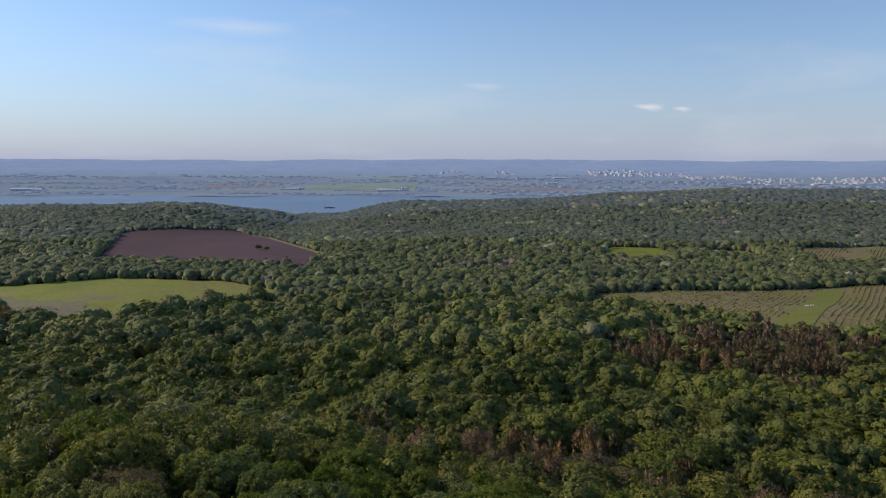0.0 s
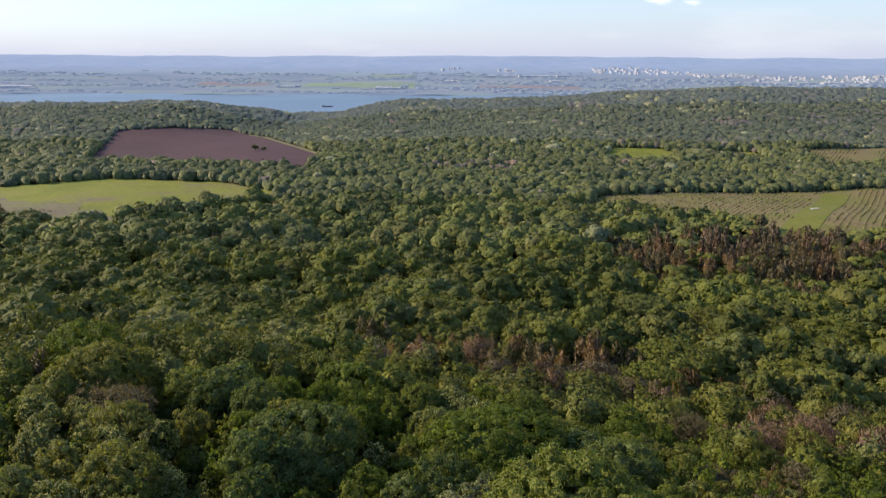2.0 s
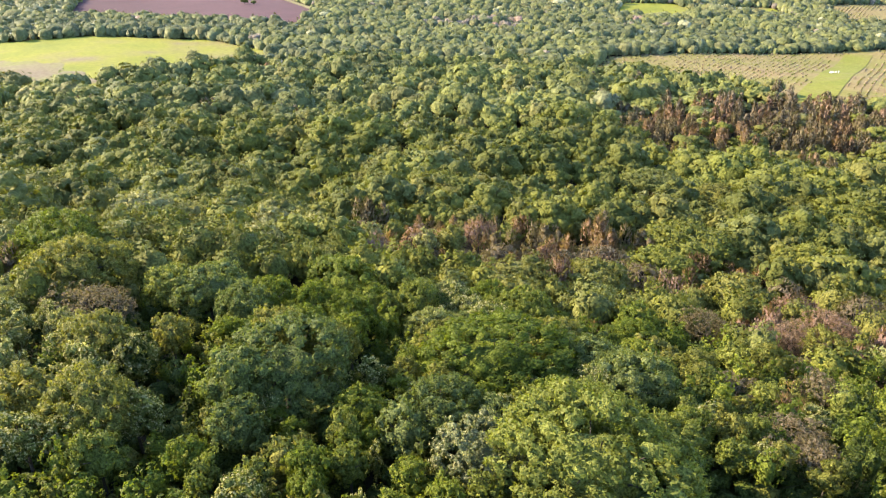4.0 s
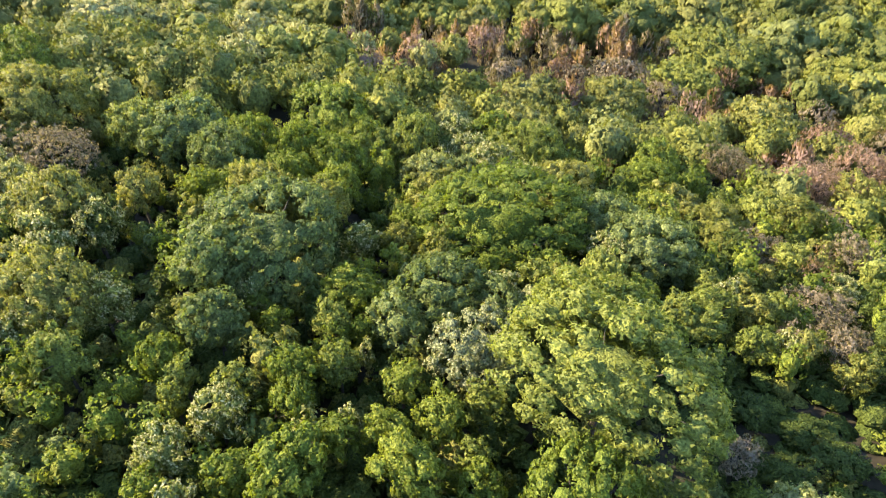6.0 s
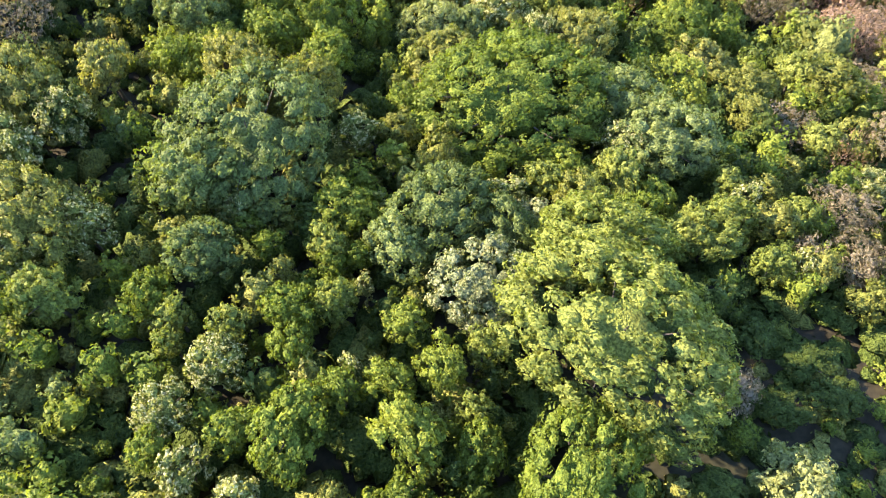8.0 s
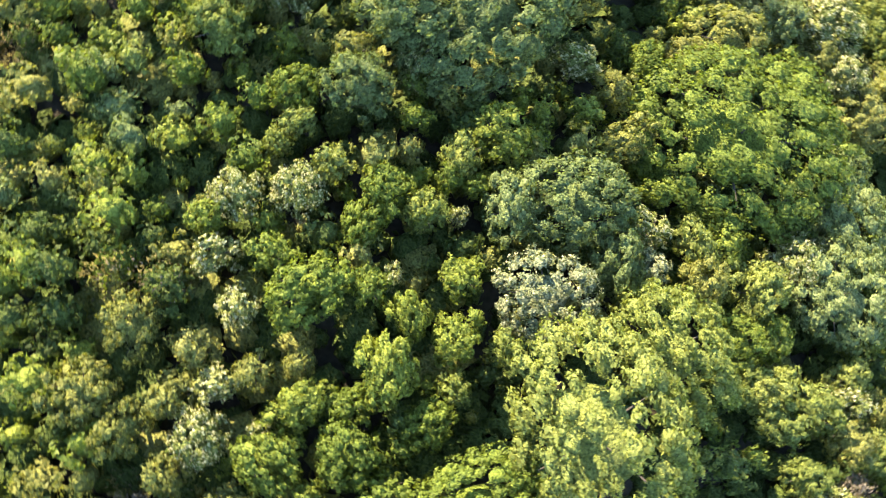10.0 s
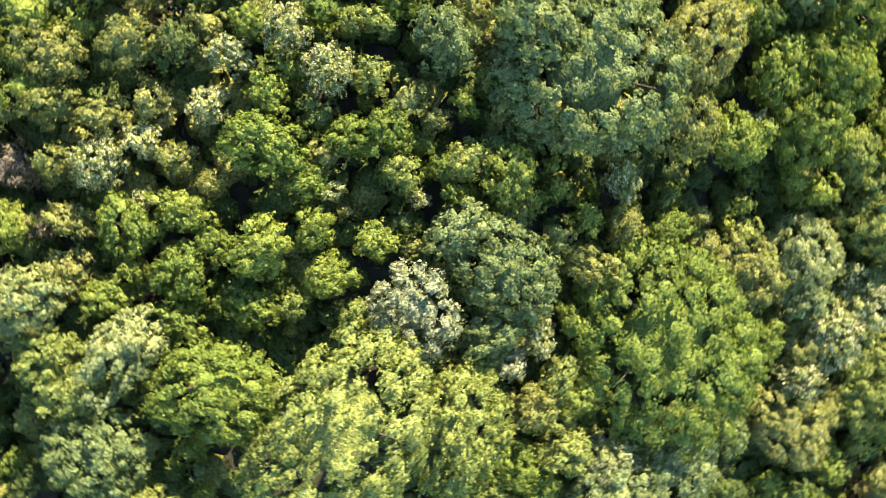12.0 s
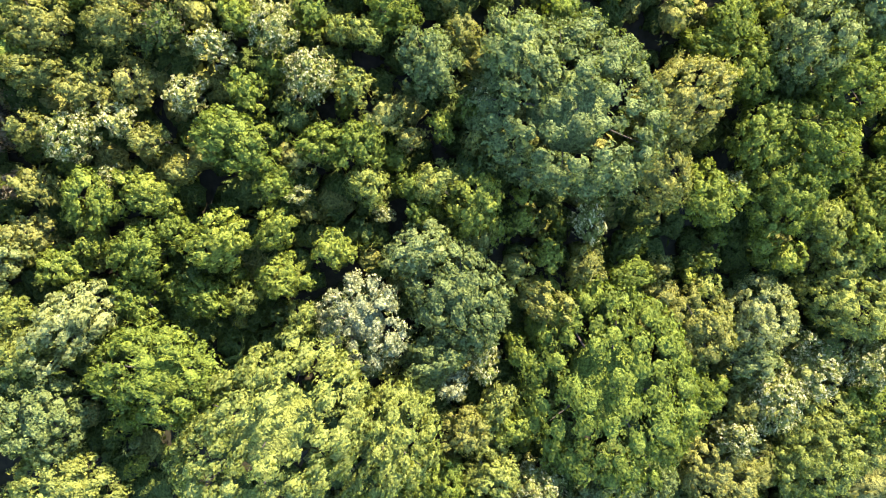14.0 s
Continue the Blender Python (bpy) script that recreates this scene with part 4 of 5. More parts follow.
put("tree", "cream", -57.5, 141.8, 2.03, 8.7, 1)
put("tree", "cream", -52.1, 144.8, 2.90, 8.2, 0)
put("tree", "cream", -48.1, 139.5, 2.54, 8.9, 1)
put("tree", "pale", -47.0, 145.4, 2.28, 9.4, 0)
put("tree", "cream", -40.5, 141.3, 2.80, 8.2, 1)
put("tree", "cream", -35.8, 144.8, 2.00, 9.3, 0)
put("tree", "cream", -33.6, 139.9, 2.98, 9.3, 1)
put("tree", "pale", -28.4, 146.9, 2.54, 9.0, 0)
put("tree", "cream", -24.6, 139.9, 2.69, 9.4, 1)
put("tree", "cream", -17.2, 144.6, 2.36, 8.2, 0)
put("tree", "cream", -13.7, 139.1, 2.30, 8.9, 1)
put("tree", "pale", -10.0, 146.4, 2.34, 8.5, 0)
put("tree", "cream", -3.4, 139.5, 2.32, 8.7, 1)
put("tree", "cream", 2.4, 149.1, 2.98, 8.0, 0)
put("tree", "cream", -83.5, 180.7, 2.02, 9.2, 1)
put("tree", "pale", -78.3, 184.2, 2.01, 8.1, 0)
put("tree", "cream", -72.6, 178.9, 2.20, 9.1, 1)
put("tree", "cream", -66.1, 183.9, 2.34, 8.5, 0)
put("tree", "cream", -61.0, 179.6, 2.11, 9.1, 1)

# ---- the rest of the wood ----
KINDS = ["oak", "dark", "lime", "grey", "olive", "silver", "cream", "russet", "brown"]
USUAL = [0.44, 0.20, 0.13, 0.07, 0.135, 0.005, 0.005, 0.003, 0.012]
PATCHES = [  # middle, half widths, shares of the kinds
    ((16, 149), (52, 24), [0.09, 0.02, 0.1, 0.0, 0.09, 0.0, 0.02, 0.38, 0.30]),
    ((152, 325), (78, 66), [0.10, 0.07, 0.02, 0.0, 0.05, 0.0, 0.0, 0.32, 0.44]),
    ((58, 106), (15, 14), [0.1, 0.0, 0.12, 0.0, 0.13, 0.0, 0.0, 0.45, 0.2]),
    ((-40, 146), (34, 10), [0.1, 0.0, 0.2, 0.0, 0.12, 0.0, 0.5, 0.04, 0.04]),
    ((-76, 183), (28, 10), [0.12, 0.0, 0.2, 0.0, 0.18, 0.0, 0.5, 0.0, 0.0]),
    ((-135, 220), (42, 14), [0.15, 0.0, 0.2, 0.05, 0.15, 0.0, 0.45, 0.0, 0.0]),
    ((-10, 640), (130, 170), [0.45, 0.1, 0.32, 0.06, 0.05, 0.0, 0.02, 0.0, 0.0]),
    ((520, 600), (190, 300), [0.35, 0.5, 0.03, 0.03, 0.05, 0.0, 0.04, 0.0, 0.0]),
    ((32, 400), (38, 110), [0.3, 0.05, 0.45, 0.05, 0.1, 0.0, 0.05, 0.0, 0.0]),
    ((330, 900), (140, 60), [0.3, 0.25, 0.05, 0.05, 0.15, 0.0, 0.05, 0.0, 0.15]),
    ((-330, 420), (75, 45), [0.1, 0.28, 0.0, 0.0, 0.3, 0.0, 0.0, 0.07, 0.25]),
    ((-260, 665), (230, 45), [0.25, 0.62, 0.0, 0.08, 0.05, 0.0, 0.0, 0.0, 0.0]),
    ((-60, 500), (70, 90), [0.3, 0.55, 0.05, 0.05, 0.05, 0.0, 0.0, 0.0, 0.0]),
    ((250, 640), (210, 45), [0.3, 0.5, 0.06, 0.0, 0.06, 0.0, 0.08, 0.0, 0.0]),
    ((30, 700), (60, 30), [0.1, 0.2, 0.0, 0.0, 0.2, 0.0, 0.0, 0.1, 0.4]),
    ((-330, 1190), (260, 50), [0.2, 0.7, 0.0, 0.1, 0.0, 0.0, 0.0, 0.0, 0.0]),
    ((240, 1240), (60, 40), [0.15, 0.1, 0.0, 0.1, 0.15, 0.0, 0.1, 0.1, 0.3]),
    ((430, 1100), (70, 30), [0.15, 0.1, 0.0, 0.1, 0.15, 0.0, 0.1, 0.1, 0.3]),
    ((680, 1080), (240, 130), [0.25, 0.6, 0.0, 0.0, 0.0, 0.0, 0.02, 0.0, 0.18]),
]


def patch_species(x, y, u):
    """Which kind grows at each x, y; u are numbers from 0 to 1."""
    drift = 0.5 * np.sin(x / 23 + 1.3 * np.sin(y / 41)) + 0.5 * np.sin(y / 19 - x / 53)
    w = np.array(USUAL)[:, None] * np.ones(len(x))
    w[1] *= np.clip(1 + 1.1 * drift, 0.1, 3)
    w[2] *= np.clip(1 - 1.1 * drift, 0.1, 3)
    w[4] *= np.clip(1 + 0.9 * np.sin(x / 31 + y / 27), 0.1, 3)
    w[2] *= np.clip(1.4 - y / 1000, 0.25, 1)
    w[4] *= np.where(y > 133, 0.9, 1.0)
    w[6] += 0.17 * step01((y - 600) / 300) * np.clip(np.sin(x / 70 + 2 * np.sin(y / 90)) + 0.3, 0, 1)
    for (cx, cy), (ax, ay), share in PATCHES:
        k = np.clip(2.2 - 2 * np.hypot((x - cx) / ax, (y - cy) / ay), 0, 1)
        w = w * (1 - k) + np.array(share)[:, None] * k
    cuts = np.cumsum(w / w.sum(0), 0)
    return KINDS, (u[None] > cuts).sum(0).clip(0, len(KINDS) - 1)


def scatter(seed, x0, x1, y0, y1, step, jitter=0.42):
    g = np.random.default_rng(seed)
    xs, ys = np.meshgrid(np.arange(x0, x1, step), np.arange(y0, y1, step))
    x = xs + g.uniform(-jitter, jitter, xs.shape) * step
    y = ys + g.uniform(-jitter, jitter, ys.shape) * step
    return x.ravel(), y.ravel(), g


VERGE = ([-304, -266, -204, -138, -124, -190, -252, -290], [1092, 1049, 923, 788, 792, 927, 1055, 1098])     # the open ground beside the track


def free(x, y):
    ok = np.ones(len(x), bool)
    for px, py, r in PLACED:
        ok &= np.hypot(x - px, y - py) > r * 0.82 + 0.5
    for name, (px, py) in FIELDS.items():
        ok &= ~inside(px, py, x, y)
    return ok & ~inside(*VERGE, x, y)


def wood(name, label, seed, x0, x1, y0, y1, step, shape, where, models=6, size=(0.6, 1.5), leaf_set=LEAVES, mass_set=MASSES, flat=0.0, lobed=False, bare=0.0):
    """A stretch of wood in one mesh: trees of a few models, turned and sized."""
    x, y, g = scatter(seed, x0, x1, y0, y1, step)
    ok = where(x, y) & (free(x, y) if name != "ground_cover" else True)
    shade = np.hypot((x - 25) / 12, (y - 52.5) / 9) < 1          # scrub is thinned and lowered here to keep the great lime's shadow dark
    ok &= g.uniform(0, 1, len(x)) >= np.where(shade & (name == "undergrowth"), 0.55, bare)
    x, y, shade = x[ok], y[ok], shade[ok]
    u, tone = g.uniform(0, 1, len(x)), g.uniform(0, 1, len(x))
    clumped = flat > 0
    if clumped:      # trees of a kind stand together in clumps
        across, along = np.floor((x + 4 * np.sin(y / 11)) / 15).astype(int), np.floor((y + 4 * np.sin(x / 13)) / 17).astype(int)
        table = g.uniform(0, 1, (101, 103))
        together = g.uniform(0, 1, len(x)) < 0.62
        u = np.where(together & (np.hypot((x - 16) / 52, (y - 149) / 24) > 1.1) & (np.hypot((x + 40) / 34, (y - 146) / 10) > 1.1) & (np.hypot((x + 76) / 28, (y - 183) / 10) > 1.1) & (np.hypot((x + 135) / 42, (y - 220) / 14) > 1.1), table[across % 101, along % 103], u)
        tone = np.where(together, 0.7 * table[(across + 50) % 101, along % 103] + 0.3 * tone, tone)
    kinds, sp = patch_species(x, y, u)
    if name == "ground_cover":
        sp = np.where(u < 0.75, 1, 4)
    which = g.integers(0, models, len(x))
    swell = 0.5 * np.sin(x / 17 + 2 * np.sin(y / 29)) + 0.5 * np.sin(y / 14 + 1.5 * np.sin(x / 37))
    s = np.clip(np.exp(g.normal(0, 0.37 if clumped else 0.3, len(x)) + (0.44 if clumped else 0.22) * swell + np.array([0.05, 0.12, -0.12, 0, 0, 0, -0.3, 0, 0])[sp]), *size)
    a = g.uniform(0, 6.283, len(x))
    tall = g.uniform(0.75, 1.3, len(x)) / s ** 0.4 * (1 - 0.7 * shade)
    column = sp >= 7
    open_wood = (np.hypot((x - 16) / 52, (y - 149) / 24) < 1) | (np.hypot((x - 152) / 78, (y - 325) / 66) < 1) | (np.hypot((x + 40) / 34, (y - 146) / 10) < 1) | (np.hypot((x + 76) / 28, (y - 183) / 10) < 1) | (np.hypot((x + 135) / 42, (y - 220) / 14) < 1)
    tall = np.where(open_wood & ~column, np.where(sp == 6, 0.95, 0.62) * tall, tall)          # low bushes among the half-bare trees
    s, tall = np.where(column, np.clip(s, 0.8, 1.15), s), np.where(column, g.uniform(0.85, 1.2, len(x)) * np.minimum(tall + 0.3, 1), tall)
    which = np.where(column & (y0 < 500), models + which % 3, which)
    z = land(x, y)
    quads, index, tones, turned, corners = [], [], [], [], []
    for k in range(models + 3):
        three = None
        if k >= models:
            body, nrm, mass = spires(seed * 10 + k, 1.2 * shape[2], min(190, max(12, int(28000 / (y0 + 20)))), min(0.16 + 0.0032 * y0, 0.4 + 0.0017 * y0))
            three = np.ones(len(body), bool)
        elif lobed:
            body, nrm, mass, three = lobed_crown(seed * 10 + k, *shape)
        else:
            body, nrm, mass = crown(seed * 10 + k, *shape)
        three = np.zeros(len(body), bool) if three is None else three
        nrm = unit(nrm * (1 - flat) + np.array([0.0, 0.0, flat]))
        me = np.where(which == k)[0]
        c, sn = np.cos(a[me])[:, None, None], np.sin(a[me])[:, None, None]
        sz = s[me][:, None, None]
        q = np.stack([(c * body[..., 0] - sn * body[..., 1]) * sz + x[me][:, None, None], (sn * body[..., 0] + c * body[..., 1]) * sz + y[me][:, None, None],
                      body[None, ..., 2] * sz * tall[me][:, None, None] + z[me][:, None, None]], -1)
        turned.append(np.stack([c * nrm[..., 0] - sn * nrm[..., 1], sn * nrm[..., 0] + c * nrm[..., 1], np.broadcast_to(nrm[None, ..., 2], q.shape[:-1])], -1).reshape(-1, 4, 3))
        quads.append(q.reshape(-1, 4, 3))
        index.append((sp[me][:, None] + len(kinds) * mass[None]).ravel())
        tones.append(np.repeat(tone[me], len(body)))
        corners.append(np.tile(three, len(me)))
    ob = new(name, quad_mesh(name, np.concatenate(quads), [leaf_set[k] for k in kinds] + [mass_set[k] for k in kinds], np.concatenate(index), np.concatenate(tones), np.concatenate(turned), np.concatenate(corners)))
    return tagged(ob, label, "woodland", kind="stuff")


def sight(x, y, margin=1.02, extra=16):
    return np.abs(x) < 0.635 * margin * np.maximum(y, 0) + extra


def near_view(x, y):
    """The stretch of the wood over which the flight looks down."""
    return ((y > 42) & (np.abs(x) < 33 + 0.68 * np.maximum(y - 50, 0))) | ((y > 22) & (y < 50) & (x > -50) & (x < 18)) | ((y > 42) & (x > -50) & (x < 0) & (y < 90))


def near_where(x, y):
    return (y < 133) & near_view(x, y)


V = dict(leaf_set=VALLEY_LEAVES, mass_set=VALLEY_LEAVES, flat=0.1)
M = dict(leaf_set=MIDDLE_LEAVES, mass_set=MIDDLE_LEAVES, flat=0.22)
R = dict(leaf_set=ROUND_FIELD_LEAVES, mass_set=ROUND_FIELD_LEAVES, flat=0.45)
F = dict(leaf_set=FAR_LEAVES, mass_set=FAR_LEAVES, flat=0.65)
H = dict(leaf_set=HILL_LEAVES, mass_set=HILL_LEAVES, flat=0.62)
wood("undergrowth", "dense young trees and shrubs of the near wood", 3, -70, 70, 23, 108, 2.2, (1.15, 0.6, 4.6, 0.56, 6, 5, 0.135, 0.18, 0.6, 0.12, 0, 0.4, 1, 0.3), lambda x, y: near_where(x, y) & ((y < 94) | (np.abs(x) < 42)), 8, (0.5, 1.45), lobed=True, bare=0.28)
wood("ground_cover", "low dark brambles and scrub on the wood's floor", 12, -60, 60, 23, 106, 2.1, (1.3, -0.3, 1.5, 0.75, 1, 1, 0.26, 0.6, 0.15, 0), near_view, 5)
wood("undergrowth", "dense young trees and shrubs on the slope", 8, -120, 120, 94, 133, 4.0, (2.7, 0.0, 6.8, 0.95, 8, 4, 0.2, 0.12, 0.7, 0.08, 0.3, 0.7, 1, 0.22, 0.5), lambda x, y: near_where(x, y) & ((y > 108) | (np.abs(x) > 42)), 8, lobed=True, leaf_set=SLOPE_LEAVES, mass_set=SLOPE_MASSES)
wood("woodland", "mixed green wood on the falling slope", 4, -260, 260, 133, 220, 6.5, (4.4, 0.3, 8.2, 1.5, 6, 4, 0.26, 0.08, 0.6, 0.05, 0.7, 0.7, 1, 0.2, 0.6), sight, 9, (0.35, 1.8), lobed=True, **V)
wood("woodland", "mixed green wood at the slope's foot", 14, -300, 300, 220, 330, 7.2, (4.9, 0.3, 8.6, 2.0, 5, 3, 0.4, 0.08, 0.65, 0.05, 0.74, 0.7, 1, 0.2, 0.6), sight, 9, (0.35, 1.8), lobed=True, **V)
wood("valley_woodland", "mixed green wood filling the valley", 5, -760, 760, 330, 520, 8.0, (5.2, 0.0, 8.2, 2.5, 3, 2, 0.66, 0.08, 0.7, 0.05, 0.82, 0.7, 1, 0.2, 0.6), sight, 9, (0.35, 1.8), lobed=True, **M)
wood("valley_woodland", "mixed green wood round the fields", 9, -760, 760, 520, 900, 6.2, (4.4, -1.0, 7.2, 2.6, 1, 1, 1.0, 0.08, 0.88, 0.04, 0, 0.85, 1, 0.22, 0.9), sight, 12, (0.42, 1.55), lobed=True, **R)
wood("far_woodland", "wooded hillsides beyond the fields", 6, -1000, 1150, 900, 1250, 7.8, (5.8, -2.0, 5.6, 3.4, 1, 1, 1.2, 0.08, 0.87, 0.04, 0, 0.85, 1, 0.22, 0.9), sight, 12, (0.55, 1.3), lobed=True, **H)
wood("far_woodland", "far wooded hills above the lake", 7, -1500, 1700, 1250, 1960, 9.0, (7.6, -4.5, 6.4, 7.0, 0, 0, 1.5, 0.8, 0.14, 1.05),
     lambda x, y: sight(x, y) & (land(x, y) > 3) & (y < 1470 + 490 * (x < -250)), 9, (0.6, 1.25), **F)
wood("woodland", "mixed green wood behind and beside the flight", 15, -150, 150, -70, 94, 7.0, (5.0, -2.4, 7.4, 2.2, 0, 2, 0.55, 0.72, 0.12, 0.95),
     lambda x, y: ~near_view(x, y) & (np.abs(x) < 110 + 0.3 * y), 6, (0.4, 1.7), **V)


# ---- the orchard and the fields' small things ----
def orchard_rows(name, label, field, seed):
    """Young orchard trees in straight rows, about 4 m apart."""
    g = np.random.default_rng(seed)
    along, across = np.array([0.56, 0.83]), np.array([0.83, -0.56])
    px, py = FIELDS[field]
    mid = np.array([np.mean(px), np.mean(py)])
    u, v = np.meshgrid(np.arange(-220, 220, 2.6), np.arange(-220, 220, 3.9))
    x = mid[0] + (u * along[0] + v * across[0]).ravel() + g.normal(0, 0.25, u.size)
    y = mid[1] + (u * along[1] + v * across[1]).ravel() + g.normal(0, 0.25, u.size)
    strip = np.abs((x - 233) * across[0] + (y - 440) * across[1] + 4 * np.sin(x / 9) + 3 * np.sin(y / 5)) < 14
    beyond = (x - 233) * across[0] + (y - 440) * across[1] < -14          # only a few trees are left on this side of the strip
    ok = inside(px, py, x, y) & (g.uniform(0, 1, x.size) > np.where(beyond, 0.4, 0.12)) & ~strip
    x, y = x[ok], y[ok]
    body, nrm, mass = crown(seed, 0.75, 0.1, 1.4, 0.75, 1, 0, 0.35, core=0.0)
    s = g.uniform(0.35, 0.85, len(x))[:, None, None, None]
    q = body[None] * s + np.stack([x, y, land(x, y) + 0.5], -1)[:, None, None]
    sp = g.choice(3, len(x), p=[0.6, 0.25, 0.15])
    me = quad_mesh(name, q.reshape(-1, 4, 3), [MIDDLE_LEAVES[k] for k in ("brown", "olive", "oak")], np.repeat(sp, len(body)), np.repeat(g.uniform(0, 1, len(x)), len(body)),
                   np.broadcast_to(nrm[None], q.shape).reshape(-1, 4, 3))
    return tagged(new(name, me), label, "orchard", kind="stuff")


orchard_rows("orchard_trees", "rows of small young fruit trees, half bare", "orchard_field", 31)
orchard_rows("far_orchard_trees", "rows of small brown fruit trees further off", "far_orchard_field", 32)


def draped(name, label, path, width, mat, lift):
    """A strip of ground along a path on the plan."""
    v, f = [], []
    pts = [np.array(p, float) for p in path]
    fine = [a + (b - a) * t for a, b in zip(pts[:-1], pts[1:]) for t in np.linspace(0, 1, 24, endpoint=False)] + [pts[-1]]
    for i, p in enumerate(fine):
        d = fine[min(i + 1, len(fine) - 1)] - fine[max(i - 1, 0)]
        side = np.array([d[1], -d[0]]) / np.hypot(*d)
        for k in (-0.5, 0.5):
            e = p + side * k * width
            v.append((e[0], e[1], float(land(*e)) + lift))
        if i:
            f.append((2 * i - 2, 2 * i - 1, 2 * i + 1, 2 * i))
    me = bpy.data.meshes.new(name)
    me.from_pydata(v, [], f)
    me.materials.append(mat)
    return tagged(new(name, me), label, "track", kind="structure")


STRIP = soil_material("worn_grass", [(0.35, (0.165, 0.160, 0.045)), (0.5, (0.160, 0.172, 0.030)), (0.65, (0.140, 0.160, 0.026))], 0.05, 0.5, [(0.3, (0.8, 0.8, 0.8)), (0.7, (1.2, 1.2, 1.2))])
TRACK = soil_material("dry_grass_track", [(0.3, (0.17, 0.16, 0.07)), (0.7, (0.22, 0.2, 0.1))], 0.05, 0.6, [(0.3, (0.85, 0.85, 0.85)), (0.7, (1.15, 1.15, 1.15))])
draped("track", "pale grassy track along the ploughed field", [(-300, 1095), (-262, 1052), (-200, 925), (-134, 792)], 7, TRACK, 0.9)
draped("grass_strip", "green grass strip across the orchard", [(190, 376), (233, 440), (262, 486), (300, 540), (330, 585)], 19, STRIP, 0.75)


def box(x0, x1, y0, y1, z0, z1):
    c = [(x, y, z) for z in (z0, z1) for x, y in ((x0, y0), (x1, y0), (x1, y1), (x0, y1))]
    return np.array([[c[i] for i in f] for f in ((3, 2, 1, 0), (4, 5, 6, 7), (0, 1, 5, 4), (1, 2, 6, 5), (2, 3, 7, 6), (3, 0, 4, 7))], float)


def plain_material(name, low, high, scale, rough=0.85):
    m, n, l, bsdf, out = material(name)
    l.new(ramp(n, l, noise_of(n, l, scale, 4.0), [(0.3, low), (0.7, high)]), bsdf.inputs["Base Color"])
    bsdf.inputs["Roughness"].default_value = rough
    return m


PLASTER = plain_material("pale_plaster", (0.52, 0.52, 0.56), (0.63, 0.63, 0.67), 0.05)
CONCRETE = plain_material("grey_concrete", (0.46, 0.46, 0.52), (0.58, 0.57, 0.63), 0.05)
# lightened for the far roofs: distance haze put into the colour
ROOFING = plain_material("grey_roofing", (0.44, 0.45, 0.5), (0.55, 0.56, 0.6), 0.1)
STEEL = plain_material("dark_painted_steel", (0.03, 0.035, 0.045), (0.05, 0.055, 0.065), 0.3, 0.5)
GLASS = plain_material("grey_steel_doors", (0.4, 0.42, 0.47), (0.48, 0.5, 0.54), 0.5, 0.5)


FLAT_WALL = plain_material("pale_rendered_walls", (0.50, 0.51, 0.56), (0.60, 0.60, 0.64), 0.05)
# far windows set pale, with the haze before them put into their colour
FLAT_GLASS = plain_material("haze_paled_windows", (0.5, 0.53, 0.6), (0.58, 0.6, 0.66), 0.5, 0.3)


def slab_block(x, y, w, d, h, turn, wall_mat):
    """A far block of flats: walls with bands of windows and a flat roof with a stair head."""
    ob = new("apartment_block")
    walls = box(-w / 2, w / 2, -d / 2, d / 2, -2, h)
    wall = part("wall", quad_mesh("wall", walls, [wall_mat]), ob)
    for z in np.arange(2.0, h - 2, 5.8):
        part("window_band", quad_mesh("window_band", box(-w / 2 - 0.15, w / 2 + 0.15, -d / 2 - 0.15, d / 2 + 0.15, z, z + 1.2), [FLAT_GLASS]), wall)
    roof = part("roof", quad_mesh("roof", box(-w / 2 - 0.4, w / 2 + 0.4, -d / 2 - 0.4, d / 2 + 0.4, h, h + 0.8), [ROOFING]), ob)
    part("stair_head", quad_mesh("stair_head", box(-2.5, 2.5, -2.5, 2.5, h + 0.8, h + 3.5), [wall_mat]), roof)
    ob.matrix_basis = pose(x, y, float(far_land(x, y)), 0, 0, turn)
    return tagged(ob, "pale high block of flats in the far city", "building", "blocks of the far city")


def district(seed, count, x0, x1, y0, y1, low, high, bare=0.25):
    g = np.random.default_rng(seed)
    protos = [None] * 4
    for i in range(count):
        k = i % 4
        x, y, turn = g.uniform(x0, x1), g.uniform(y0, y1), float(g.choice([-58, -48, -62, -40])) + g.uniform(-6, 6)
        if protos[k] is None:
            protos[k] = slab_block(x, y, g.uniform(9, 20), g.uniform(8, 11), 0.3 * g.uniform(low, high), turn, CONCRETE if g.uniform() < bare else FLAT_WALL)
        else:
            copy_thing(protos[k], pose(x, y, float(far_land(x, y)), 0, 0, turn) @ Matrix.Diagonal((1, 1, g.uniform(0.75, 1.2), 1)))


district(51, 72, 870, 1290, 4080, 4320, 18, 30)
district(52, 45, 1380, 1720, 3900, 4050, 14, 26)
district(53, 51, 1600, 2050, 3560, 3950, 14, 26)
district(54, 75, 2050, 2560, 3540, 3980, 16, 32)
district(55, 10, -10, 110, 4200, 4300, 14, 22)
district(56, 15, 300, 420, 4150, 4300, 12, 18)
district(57, 21, 1250, 1500, 4050, 4250, 12, 20)


